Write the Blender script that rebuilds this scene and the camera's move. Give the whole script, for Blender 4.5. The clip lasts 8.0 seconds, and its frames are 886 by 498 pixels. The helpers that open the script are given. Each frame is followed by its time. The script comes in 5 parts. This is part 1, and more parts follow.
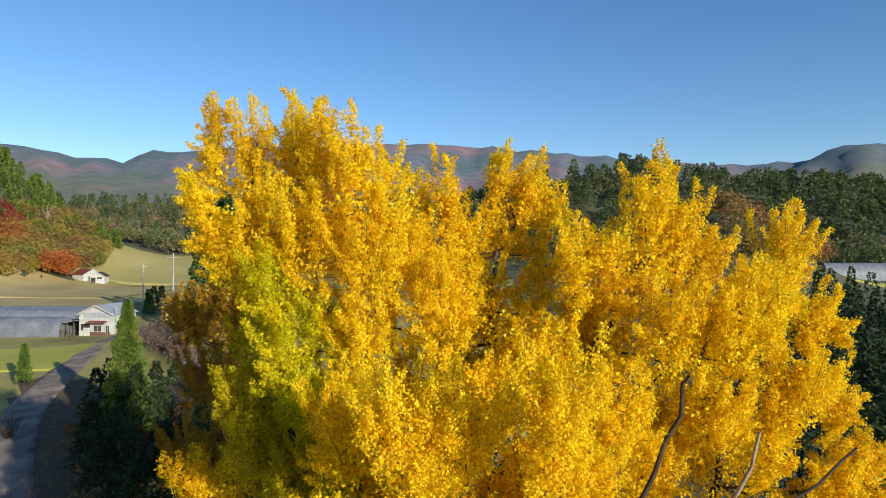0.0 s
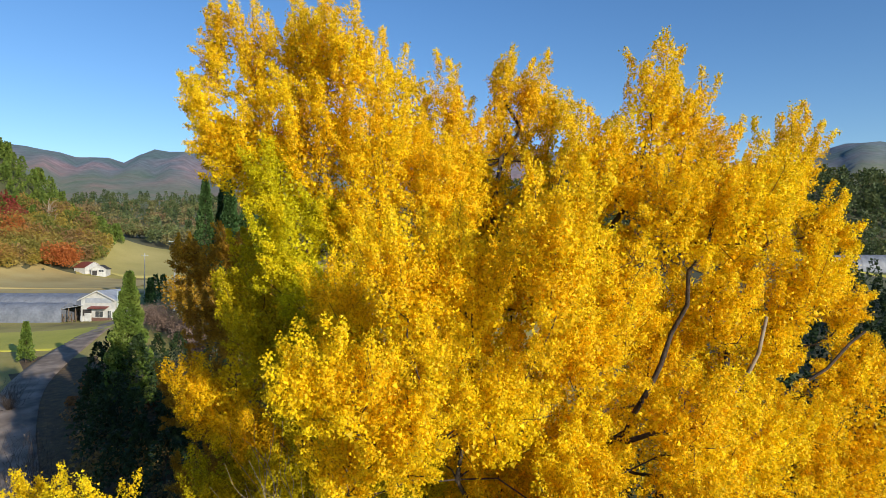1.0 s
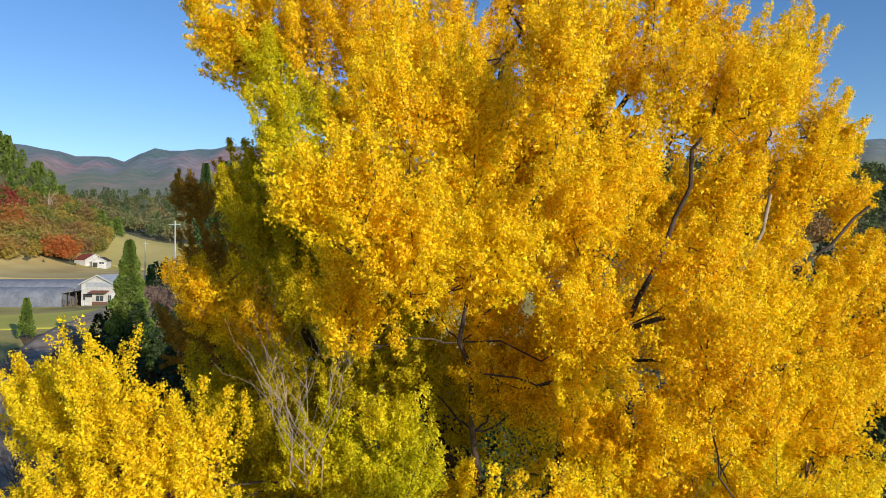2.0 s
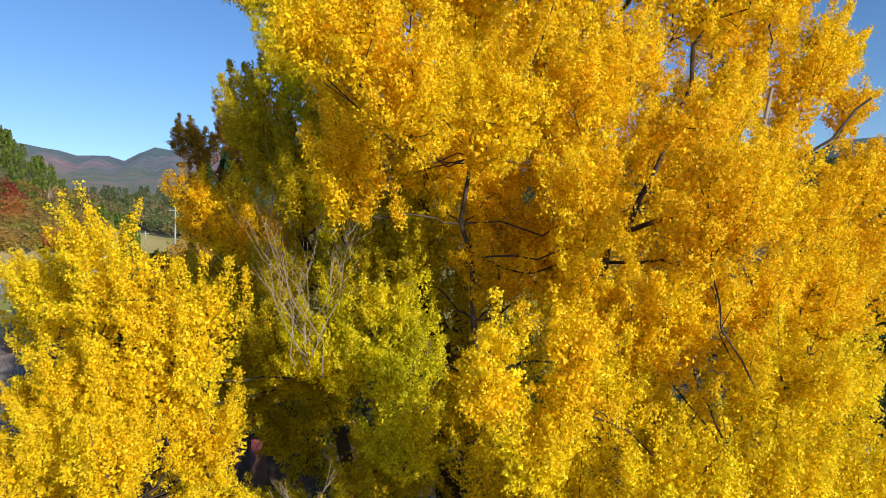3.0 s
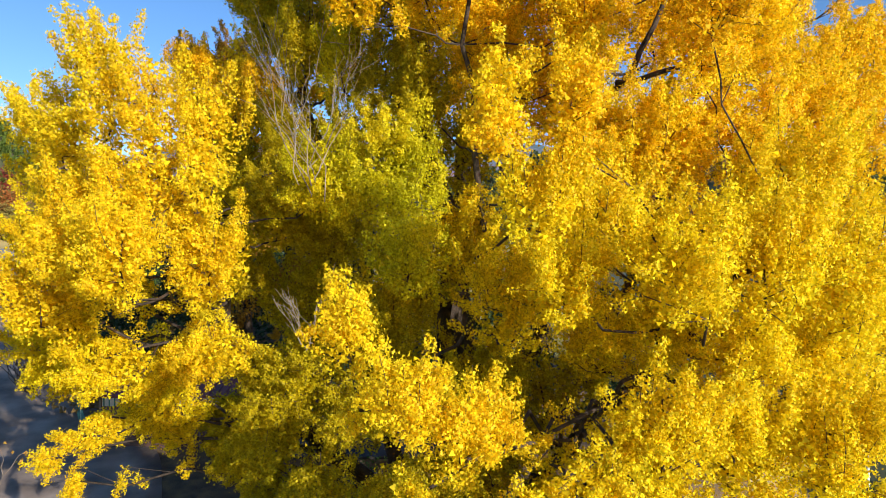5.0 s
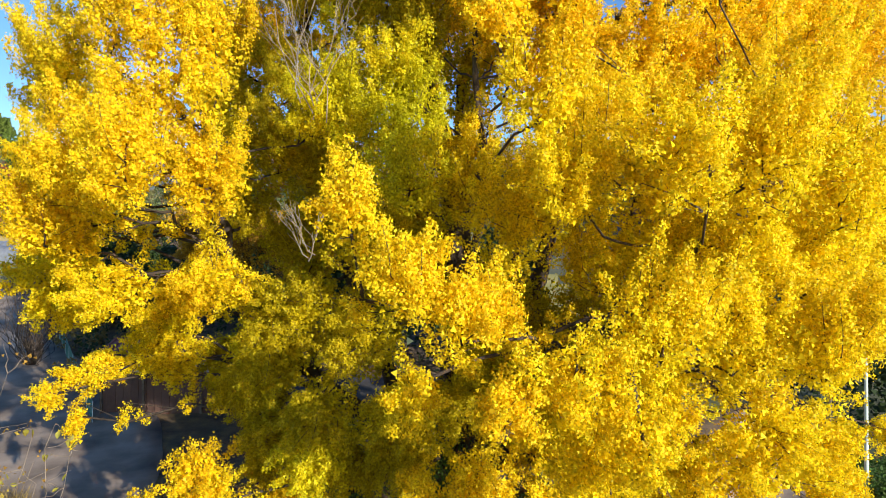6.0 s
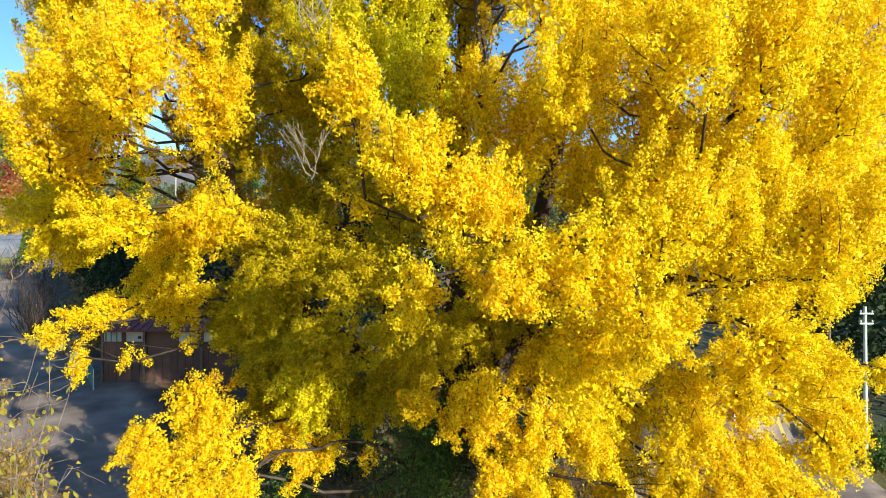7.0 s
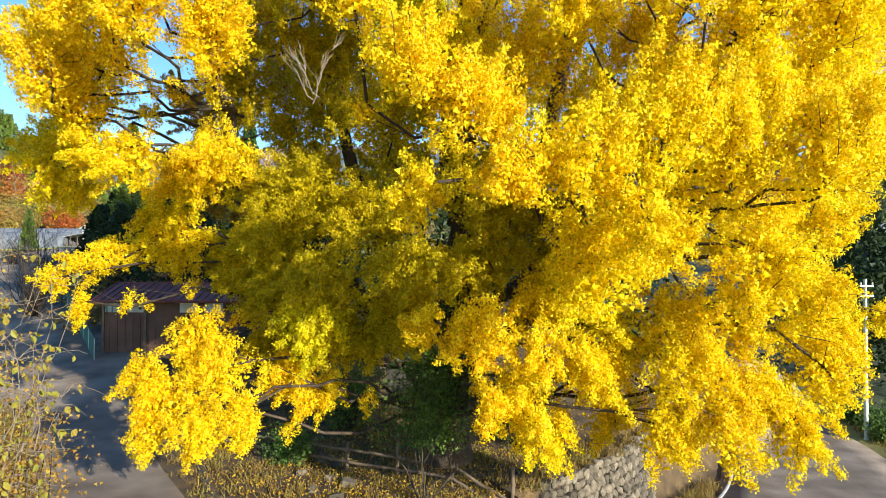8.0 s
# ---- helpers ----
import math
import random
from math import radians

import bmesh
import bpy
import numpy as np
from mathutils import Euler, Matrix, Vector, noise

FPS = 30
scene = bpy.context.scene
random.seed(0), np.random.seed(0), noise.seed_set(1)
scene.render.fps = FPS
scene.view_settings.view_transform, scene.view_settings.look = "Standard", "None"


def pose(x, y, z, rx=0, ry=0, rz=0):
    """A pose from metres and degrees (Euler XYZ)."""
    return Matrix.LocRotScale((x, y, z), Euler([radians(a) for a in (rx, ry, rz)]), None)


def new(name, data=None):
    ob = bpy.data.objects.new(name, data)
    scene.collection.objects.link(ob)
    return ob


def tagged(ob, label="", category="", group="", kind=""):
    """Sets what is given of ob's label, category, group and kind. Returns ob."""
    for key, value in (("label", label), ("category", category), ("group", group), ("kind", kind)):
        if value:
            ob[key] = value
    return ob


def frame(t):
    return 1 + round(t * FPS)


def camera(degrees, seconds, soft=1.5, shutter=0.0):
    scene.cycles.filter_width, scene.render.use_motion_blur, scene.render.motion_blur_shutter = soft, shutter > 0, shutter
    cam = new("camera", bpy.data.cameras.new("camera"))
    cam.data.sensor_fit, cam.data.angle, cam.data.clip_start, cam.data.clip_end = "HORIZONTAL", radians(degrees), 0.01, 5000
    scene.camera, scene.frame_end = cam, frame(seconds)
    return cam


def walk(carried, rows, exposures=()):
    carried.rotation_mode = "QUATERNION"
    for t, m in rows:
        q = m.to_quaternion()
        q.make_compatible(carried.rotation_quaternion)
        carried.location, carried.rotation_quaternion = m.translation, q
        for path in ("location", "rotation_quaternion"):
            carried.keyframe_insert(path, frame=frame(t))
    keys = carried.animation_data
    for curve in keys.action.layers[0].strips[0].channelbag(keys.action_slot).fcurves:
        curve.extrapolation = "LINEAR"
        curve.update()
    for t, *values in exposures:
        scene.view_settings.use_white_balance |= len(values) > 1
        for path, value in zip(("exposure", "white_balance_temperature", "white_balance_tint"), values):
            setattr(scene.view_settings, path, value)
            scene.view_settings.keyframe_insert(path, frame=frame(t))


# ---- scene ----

cam = camera(70.0, 8.0, soft=0.6)
PATH = [
    (0.0, pose(0.000, -0.000, 28.400, 90.50, -0.29, -0.08)),
    (0.5, pose(-0.039, 0.082, 26.581, 90.49, -0.25, -0.04)),
    (1.0, pose(-0.081, 0.169, 24.857, 90.51, -0.20, 0.02)),
    (1.5, pose(-0.106, 0.248, 22.980, 90.48, -0.14, 0.04)),
    (2.0, pose(-0.122, 0.308, 21.151, 90.46, -0.08, 0.05)),
    (2.2, pose(-0.128, 0.326, 20.472, 90.46, -0.06, 0.06)),
    (3.3, pose(-0.154, 0.371, 17.133, 90.43, 0.01, 0.06)),
    (3.5, pose(-0.167, 0.380, 16.613, 90.45, 0.02, 0.06)),
    (4.0, pose(-0.201, 0.389, 15.334, 90.49, 0.05, 0.04)),
    (4.2, pose(-0.210, 0.384, 14.865, 90.50, 0.06, 0.03)),
    (5.3, pose(-0.212, 0.284, 12.521, 90.38, 0.08, -0.00)),
    (5.5, pose(-0.221, 0.264, 12.077, 90.42, 0.07, -0.01)),
    (6.0, pose(-0.249, 0.209, 10.922, 90.54, 0.02, -0.03)),
    (6.5, pose(-0.261, 0.153, 9.795, 90.67, -0.05, -0.06)),
    (7.0, pose(-0.283, 0.099, 8.802, 90.82, -0.11, -0.03)),
    (7.5, pose(-0.288, 0.072, 7.746, 90.94, -0.18, 0.00)),
    (8.0, pose(-0.284, 0.066, 6.800, 91.05, -0.23, 0.01)),
]
walk(cam, PATH, exposures=[(0.0, 0.08, 6500, 8), (2.2, 0.07, 6500, 11), (3.5, 0.16, 6500, 13), (5.5, 0.48, 6500, 10), (6.5, 0.64, 6500, 7), (8.0, 0.84, 6500, 3)])

# ---- world and sun ----
SUN_DIR = Vector((0.64, -0.77, 0.0)).normalized()      # towards the sun, on the plan
SUN_ELEV = radians(15.8)
world = bpy.data.worlds.new("sky")
scene.world = world
world.use_nodes = True
wn = world.node_tree.nodes
sky = wn.new("ShaderNodeTexSky")
sky.sky_type = "NISHITA"
sky.sun_disc = False
sky.sun_elevation = SUN_ELEV
sky.sun_rotation = math.atan2(SUN_DIR.x, SUN_DIR.y)
sky.altitude = 300
sky.air_density, sky.dust_density, sky.ozone_density = 1.0, 0.2, 2.6
wn["Background"].inputs[1].default_value = 0.155
clear = wn.new("ShaderNodeHueSaturation")          # a deep blue autumn sky
clear.inputs["Hue"].default_value, clear.inputs["Saturation"].default_value = 0.509, 1.2
world.node_tree.links.new(sky.outputs[0], clear.inputs["Color"])
world.node_tree.links.new(clear.outputs[0], wn["Background"].inputs[0])
sun_data = bpy.data.lights.new("sun", "SUN")
sun_data.energy, sun_data.angle, sun_data.color = 5.2, radians(0.5), (1.0, 0.94, 0.82)
sun = new("sun", sun_data)
sun.rotation_euler = Vector((SUN_DIR.x * math.cos(SUN_ELEV), SUN_DIR.y * math.cos(SUN_ELEV), math.sin(SUN_ELEV))).to_track_quat("Z", "Y").to_euler()

# ---- materials ----
def surface(name, colours, scale=4.0, rough=0.8, bump=0.0, bump_scale=30.0, metal=0.0, island=0.0, piece=0.0, fine=0.25):
    """A procedural surface: a wide noise runs through the colours, a fine one gives grain; island and piece vary its brightness leaf by leaf or piece by piece."""
    m = bpy.data.materials.new(name)
    m.use_nodes = True
    n, l = m.node_tree.nodes, m.node_tree.links
    b = n["Principled BSDF"]
    geo = n.new("ShaderNodeNewGeometry")
    wide = n.new("ShaderNodeTexNoise")
    wide.inputs["Scale"].default_value, wide.inputs["Detail"].default_value = scale, 5
    l.new(geo.outputs["Position"], wide.inputs["Vector"])
    ramp = n.new("ShaderNodeValToRGB")
    e = ramp.color_ramp.elements
    for i, c in enumerate(colours):
        at = 0.3 + 0.4 * i / max(1, len(colours) - 1)
        k = e[i] if i < 2 else e.new(at)
        k.position, k.color = at, (*c, 1)
    if len(colours) == 1:
        e[1].color = (*colours[0], 1)
    l.new(wide.outputs["Fac"], ramp.inputs["Fac"])
    grain = n.new("ShaderNodeTexNoise")
    grain.inputs["Scale"].default_value, grain.inputs["Detail"].default_value = bump_scale, 4
    l.new(geo.outputs["Position"], grain.inputs["Vector"])
    val = n.new("ShaderNodeMath"); val.operation = "MULTIPLY_ADD"
    val.inputs[1].default_value, val.inputs[2].default_value = 2 * fine, 1 - fine
    l.new(grain.outputs["Fac"], val.inputs[0])
    last = val.outputs[0]
    for source, amount in ((geo.outputs["Random Per Island"], island), (n.new("ShaderNodeObjectInfo").outputs["Random"], piece)):
        if amount:
            k = n.new("ShaderNodeMath"); k.operation = "MULTIPLY_ADD"
            k.inputs[1].default_value, k.inputs[2].default_value = 2 * amount, 1 - amount
            l.new(source, k.inputs[0])
            mul = n.new("ShaderNodeMath"); mul.operation = "MULTIPLY"
            l.new(last, mul.inputs[0]); l.new(k.outputs[0], mul.inputs[1])
            last = mul.outputs[0]
    mix = n.new("ShaderNodeVectorMath"); mix.operation = "SCALE"
    l.new(ramp.outputs["Color"], mix.inputs[0]); l.new(last, mix.inputs["Scale"])
    l.new(mix.outputs[0], b.inputs["Base Color"])
    b.inputs["Roughness"].default_value, b.inputs["Metallic"].default_value = rough, metal
    if bump:
        bp = n.new("ShaderNodeBump")
        bp.inputs["Strength"].default_value, bp.inputs["Distance"].default_value = bump, 0.05
        l.new(grain.outputs["Fac"], bp.inputs["Height"]); l.new(bp.outputs[0], b.inputs["Normal"])
    return m


def leafage(name, colours, scale=0.5, through_light=0.46, island=0.34):
    """Leaves: a surface that also lets light through."""
    m = surface(name, colours, scale=scale, rough=0.55, bump_scale=6.0, island=island, fine=0.15)
    n, l = m.node_tree.nodes, m.node_tree.links
    b = n["Principled BSDF"]
    b.inputs["Specular IOR Level"].default_value = 0.22
    tr = n.new("ShaderNodeBsdfTranslucent")
    l.new(b.inputs["Base Color"].links[0].from_socket, tr.inputs["Color"])
    mix = n.new("ShaderNodeMixShader")
    mix.inputs[0].default_value = through_light
    l.new(b.outputs[0], mix.inputs[1]); l.new(tr.outputs[0], mix.inputs[2])
    l.new(mix.outputs[0], n["Material Output"].inputs["Surface"])
    return m


GOLD = leafage("leaf_gold", [(0.86, 0.556, 0.008), (0.90, 0.639, 0.010), (0.92, 0.706, 0.012)])
# browner than GOLD; on shaded boughs this tone stands in for the shade
AMBER = leafage("leaf_amber", [(0.80, 0.489, 0.006), (0.86, 0.572, 0.008), (0.90, 0.639, 0.010)])
LEMON = leafage("leaf_lemon", [(0.85, 0.592, 0.009), (0.89, 0.659, 0.012), (0.91, 0.726, 0.016)])
YELLOW = leafage("leaf_yellow", [(0.82, 0.592, 0.008), (0.86, 0.664, 0.010), (0.89, 0.731, 0.013)])
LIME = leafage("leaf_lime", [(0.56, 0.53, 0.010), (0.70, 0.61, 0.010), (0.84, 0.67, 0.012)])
# olive leaves, darkened to hold the shade inside and under the crown
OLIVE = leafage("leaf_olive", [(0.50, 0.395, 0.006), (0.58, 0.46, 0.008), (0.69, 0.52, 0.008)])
BROWN = leafage("leaf_brown", [(0.34, 0.17, 0.02), (0.46, 0.25, 0.02), (0.60, 0.36, 0.02)])
TONES = {"gold": GOLD, "amber": AMBER, "lemon": LEMON, "yellow": YELLOW, "lime": LIME, "olive": OLIVE, "brown": BROWN}
CONIFER = leafage("conifer_needles", [(0.035, 0.075, 0.022), (0.055, 0.105, 0.028), (0.085, 0.13, 0.035)], scale=0.06, through_light=0.15, island=0.35)
AUTUMN = leafage("autumn_leaves", [(0.15, 0.17, 0.035), (0.25, 0.22, 0.05), (0.34, 0.24, 0.06), (0.38, 0.17, 0.05)], scale=0.06, through_light=0.3, island=0.1)
RUSSET = leafage("russet_leaves", [(0.42, 0.12, 0.03), (0.46, 0.15, 0.04), (0.42, 0.20, 0.05)], scale=0.10, through_light=0.3, island=0.3)
CRIMSON = leafage("crimson_leaves", [(0.20, 0.03, 0.03), (0.27, 0.045, 0.035), (0.30, 0.08, 0.04)], scale=0.10, through_light=0.3, island=0.15)
CYPRESS = leafage("cypress_needles", [(0.09, 0.14, 0.025), (0.135, 0.19, 0.032), (0.18, 0.22, 0.04)], scale=0.3, through_light=0.25, island=0.25)
# conifer needles darkened for trees in shade; the shade is in the colour
SHADED_CEDAR = leafage("shaded_cedar_needles", [(0.018, 0.032, 0.010), (0.028, 0.046, 0.014), (0.045, 0.07, 0.02)], scale=0.4, through_light=0.15, island=0.3)
# paler and flatter than CONIFER: some distance haze is put into the colour
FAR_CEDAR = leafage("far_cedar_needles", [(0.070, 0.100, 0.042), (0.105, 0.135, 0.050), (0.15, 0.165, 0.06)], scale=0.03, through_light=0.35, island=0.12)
HILL_GREEN = leafage("hill_green_leaves", [(0.11, 0.15, 0.03), (0.17, 0.20, 0.04), (0.22, 0.22, 0.05)], scale=0.2, through_light=0.3, island=0.15)
HILL_OCHRE = leafage("hill_ochre_leaves", [(0.30, 0.22, 0.04), (0.36, 0.27, 0.05), (0.40, 0.29, 0.06)], scale=0.2, through_light=0.3, island=0.15)
HILL_BROWN = leafage("hill_brown_leaves", [(0.22, 0.14, 0.06), (0.28, 0.16, 0.065), (0.30, 0.19, 0.08)], scale=0.2, through_light=0.3, island=0.15)
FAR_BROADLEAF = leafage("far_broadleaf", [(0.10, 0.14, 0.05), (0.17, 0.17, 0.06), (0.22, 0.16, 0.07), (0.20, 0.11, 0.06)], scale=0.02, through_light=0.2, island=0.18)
KNOLL = leafage("knoll_leaves", [(0.20, 0.16, 0.05), (0.30, 0.18, 0.06), (0.34, 0.13, 0.05)], scale=0.03, through_light=0.25, island=0.2)
BARK = surface("ginkgo_bark", [(0.032, 0.021, 0.014), (0.06, 0.040, 0.027), (0.095, 0.066, 0.046)], scale=3.0, rough=0.9, bump=0.8, bump_scale=25)
PALE_BARK = surface("bare_twig_bark", [(0.24, 0.18, 0.12), (0.36, 0.29, 0.21)], scale=3.0, rough=0.85, bump=0.4, bump_scale=40)
MEADOW = surface("meadow_and_litter", [(0.19, 0.14, 0.045), (0.32, 0.27, 0.06), (0.42, 0.32, 0.10)], scale=0.09, rough=0.95, bump=0.7, bump_scale=5, fine=0.4)
FLOOR = surface("woodland_floor", [(0.065, 0.040, 0.021), (0.115, 0.071, 0.032), (0.18, 0.11, 0.04)], scale=1.2, rough=0.95, bump=0.9, bump_scale=18, fine=0.5)
LITTER = leafage("fallen_leaf", [(0.34, 0.19, 0.02), (0.46, 0.28, 0.02), (0.58, 0.38, 0.03)], scale=1.0, through_light=0.2, island=0.35)
HILL = surface("wooded_foothills", [(0.075, 0.105, 0.055), (0.12, 0.125, 0.075), (0.17, 0.125, 0.085)], scale=0.012, rough=1.0, bump_scale=0.10, fine=0.5)
HILL = surface("forest_floor", [(0.06, 0.075, 0.03), (0.09, 0.09, 0.04), (0.12, 0.10, 0.05)], scale=0.03, rough=1.0, bump_scale=0.4, fine=0.4)


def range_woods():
    """Wooded ranges: green and brown foothills that give way to blue-green and mauve slopes, their distance haze put
    into the colour, with single crowns as a fine grain.
    """
    m = surface("hazy_mountain_woods", [(0.10, 0.14, 0.075), (0.15, 0.16, 0.095), (0.22, 0.165, 0.11)], scale=0.012, rough=1.0, bump=0.0, bump_scale=0.10, fine=0.45)
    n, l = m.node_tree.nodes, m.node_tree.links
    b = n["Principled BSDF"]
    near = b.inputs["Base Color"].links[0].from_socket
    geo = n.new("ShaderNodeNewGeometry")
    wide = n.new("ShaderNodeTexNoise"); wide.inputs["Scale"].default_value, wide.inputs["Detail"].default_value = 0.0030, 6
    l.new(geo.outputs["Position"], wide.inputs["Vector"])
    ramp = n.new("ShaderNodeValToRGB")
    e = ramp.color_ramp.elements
    # bluish and mauve tones hold the distance haze of the far slopes
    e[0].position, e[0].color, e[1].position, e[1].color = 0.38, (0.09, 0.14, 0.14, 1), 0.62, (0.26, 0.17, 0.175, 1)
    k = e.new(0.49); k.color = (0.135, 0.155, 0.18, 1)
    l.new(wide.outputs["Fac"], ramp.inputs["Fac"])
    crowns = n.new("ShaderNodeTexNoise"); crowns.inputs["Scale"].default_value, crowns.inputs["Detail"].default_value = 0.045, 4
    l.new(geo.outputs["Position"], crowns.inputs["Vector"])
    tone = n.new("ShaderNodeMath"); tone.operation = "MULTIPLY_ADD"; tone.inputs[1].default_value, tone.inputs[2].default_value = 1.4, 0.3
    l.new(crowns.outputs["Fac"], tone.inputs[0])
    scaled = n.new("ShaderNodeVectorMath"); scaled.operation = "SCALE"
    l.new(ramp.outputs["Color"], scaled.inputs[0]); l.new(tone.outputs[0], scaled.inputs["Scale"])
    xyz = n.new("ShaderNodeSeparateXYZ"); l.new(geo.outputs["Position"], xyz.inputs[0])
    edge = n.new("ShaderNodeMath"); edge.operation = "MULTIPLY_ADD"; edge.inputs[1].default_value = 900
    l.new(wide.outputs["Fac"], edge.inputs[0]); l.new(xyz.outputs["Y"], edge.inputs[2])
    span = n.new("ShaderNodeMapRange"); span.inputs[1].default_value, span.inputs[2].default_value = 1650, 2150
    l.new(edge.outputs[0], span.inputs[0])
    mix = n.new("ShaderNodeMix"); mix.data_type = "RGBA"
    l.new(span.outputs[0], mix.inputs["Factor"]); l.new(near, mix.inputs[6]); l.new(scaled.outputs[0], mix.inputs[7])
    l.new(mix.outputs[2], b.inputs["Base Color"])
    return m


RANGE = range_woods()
STRAW_FIELD = surface("stubble_field", [(0.34, 0.25, 0.09), (0.43, 0.32, 0.12), (0.48, 0.38, 0.16)], scale=0.06, rough=0.95, bump=0.4, bump_scale=3, fine=0.25)
GREEN_FIELD = surface("rice_regrowth", [(0.34, 0.33, 0.04), (0.44, 0.40, 0.05), (0.50, 0.44, 0.07)], scale=0.06, rough=0.95, bump=0.4, bump_scale=3, fine=0.25)
PASTURE = surface("dry_pasture", [(0.31, 0.27, 0.08), (0.40, 0.33, 0.10), (0.47, 0.38, 0.13)], scale=0.04, rough=0.95, bump=0.4, bump_scale=3, fine=0.25)
ASPHALT = surface("asphalt", [(0.13, 0.095, 0.070), (0.23, 0.172, 0.128), (0.34, 0.265, 0.205)], scale=0.45, rough=0.9, bump=0.25, bump_scale=45, fine=0.3)
ROAD_PAINT = surface("worn_road_paint", [(0.40, 0.39, 0.36), (0.72, 0.71, 0.67)], scale=5, rough=0.7, bump_scale=40)
CONCRETE = surface("old_concrete", [(0.30, 0.28, 0.25), (0.42, 0.40, 0.36)], scale=1.2, rough=0.85, bump=0.3, bump_scale=40)
STONE = surface("wall_stone", [(0.075, 0.058, 0.042), (0.125, 0.10, 0.073), (0.19, 0.152, 0.112)], scale=3.0, rough=0.95, bump=0.9, bump_scale=14, piece=0.5)
MORTAR = surface("dark_wall_joint", [(0.05, 0.045, 0.035), (0.10, 0.085, 0.06)], scale=3, rough=1.0, bump=0.4)
WOOD = surface("weathered_fence_wood", [(0.11, 0.075, 0.05), (0.19, 0.135, 0.09)], scale=6, rough=0.85, bump=0.4, bump_scale=50)
BROWN_BOARD = surface("brown_board_wall", [(0.11, 0.055, 0.038), (0.155, 0.08, 0.055)], scale=1.5, rough=0.8, bump=0.2, bump_scale=25, piece=0.12)
WHITE_WALL = surface("white_plaster", [(0.40, 0.38, 0.34), (0.58, 0.56, 0.52)], scale=0.9, rough=0.8, bump=0.1, bump_scale=20)
RED_TIN = surface("rusty_red_tin", [(0.15, 0.035, 0.025), (0.24, 0.06, 0.04)], scale=1.0, rough=0.55, bump=0.1, bump_scale=15)
GREY_TIN = surface("grey_tin", [(0.28, 0.29, 0.31), (0.42, 0.43, 0.45)], scale=0.8, rough=0.45, bump=0.1, bump_scale=15)
# dark roofs and fittings, and the painted shade of doorways
DARK = surface("dark_finish_and_doorway_shade", [(0.03, 0.026, 0.022), (0.055, 0.045, 0.04)], scale=2, rough=0.9)
FILM = surface("greenhouse_film", [(0.13, 0.14, 0.165), (0.21, 0.22, 0.25)], scale=0.5, rough=0.6, bump=0.3, bump_scale=2)
GLASS = surface("window_glass", [(0.05, 0.055, 0.06), (0.07, 0.075, 0.08)], scale=3, rough=0.08, fine=0.02)
GREEN_WIRE = surface("green_fence_wire", [(0.05, 0.16, 0.13), (0.07, 0.22, 0.18)], scale=3, rough=0.5)
STEEL = surface("painted_steel_pole", [(0.42, 0.50, 0.46), (0.55, 0.60, 0.55)], scale=2, rough=0.45, bump_scale=20)
BUSH_LEAF = leafage("broad_bush_leaf", [(0.25, 0.25, 0.04), (0.34, 0.31, 0.05), (0.36, 0.25, 0.05)], scale=2.0, through_light=0.4, island=0.25)
TWIG = surface("brown_twig_bark", [(0.19, 0.14, 0.10), (0.29, 0.23, 0.175)], scale=3.0, rough=0.85, bump_scale=40)
SHRUB_LEAF = leafage("evergreen_shrub_leaf", [(0.05, 0.10, 0.02), (0.09, 0.16, 0.03), (0.16, 0.22, 0.04)], scale=0.8, through_light=0.25, island=0.4)
OCHRE_LEAF = leafage("ochre_bush_leaf", [(0.26, 0.14, 0.03), (0.36, 0.21, 0.04), (0.34, 0.28, 0.05)], scale=1.2, through_light=0.3, island=0.35)
DRY_GRASS = leafage("dry_grass", [(0.20, 0.13, 0.04), (0.30, 0.20, 0.06), (0.26, 0.23, 0.05)], scale=0.7, through_light=0.3, island=0.35)
TWIG_HAZE = surface("purple_brown_twigs", [(0.15, 0.095, 0.07), (0.23, 0.15, 0.11)], scale=0.6, rough=0.9, bump_scale=6, island=0.3)

# ---- building helpers ----
rng = np.random.default_rng(7)


def soup(name, verts, faces, material=None, parent=None, label=""):
    """One mesh object out of arrays of corners and faces."""
    me = bpy.data.meshes.new(name)
    verts, faces = np.asarray(verts, dtype=np.float32), np.asarray(faces, dtype=np.int32)
    k = faces.shape[1]
    me.vertices.add(len(verts)); me.vertices.foreach_set("co", verts.ravel())
    me.loops.add(faces.size); me.loops.foreach_set("vertex_index", faces.ravel())
    me.polygons.add(len(faces)); me.polygons.foreach_set("loop_start", np.arange(0, faces.size, k, dtype=np.int32))
    me.update(calc_edges=True)
    if material:
        me.materials.append(material)
    ob = new(name, me)
    ob.parent = parent
    if label:
        ob["label"] = label
    return ob


def part(name, bm, material, parent=None, label="", smooth=False):
    me = bpy.data.meshes.new(name)
    bm.to_mesh(me)
    bm.free()
    me.materials.append(material)
    if smooth:
        me.polygons.foreach_set("use_smooth", [True] * len(me.polygons))
    ob = new(name, me)
    ob.parent = parent
    if label:
        ob["label"] = label
    return ob


def empty(name, place=(0, 0, 0), turn=0.0):
    ob = new(name)
    ob.location, ob.rotation_euler = place, (0, 0, radians(turn))
    return ob


def box(bm, centre, size, bevel=0.0, turn=None):
    made = bmesh.ops.create_cube(bm, size=1.0)["verts"]
    bmesh.ops.scale(bm, vec=size, verts=made)
    if turn is not None:
        bmesh.ops.rotate(bm, matrix=turn, verts=made)
    bmesh.ops.translate(bm, vec=centre, verts=made)
    if bevel:
        edges = list({e for v in made for e in v.link_edges})
        bmesh.ops.bevel(bm, geom=edges, offset=bevel, segments=1, affect="EDGES")


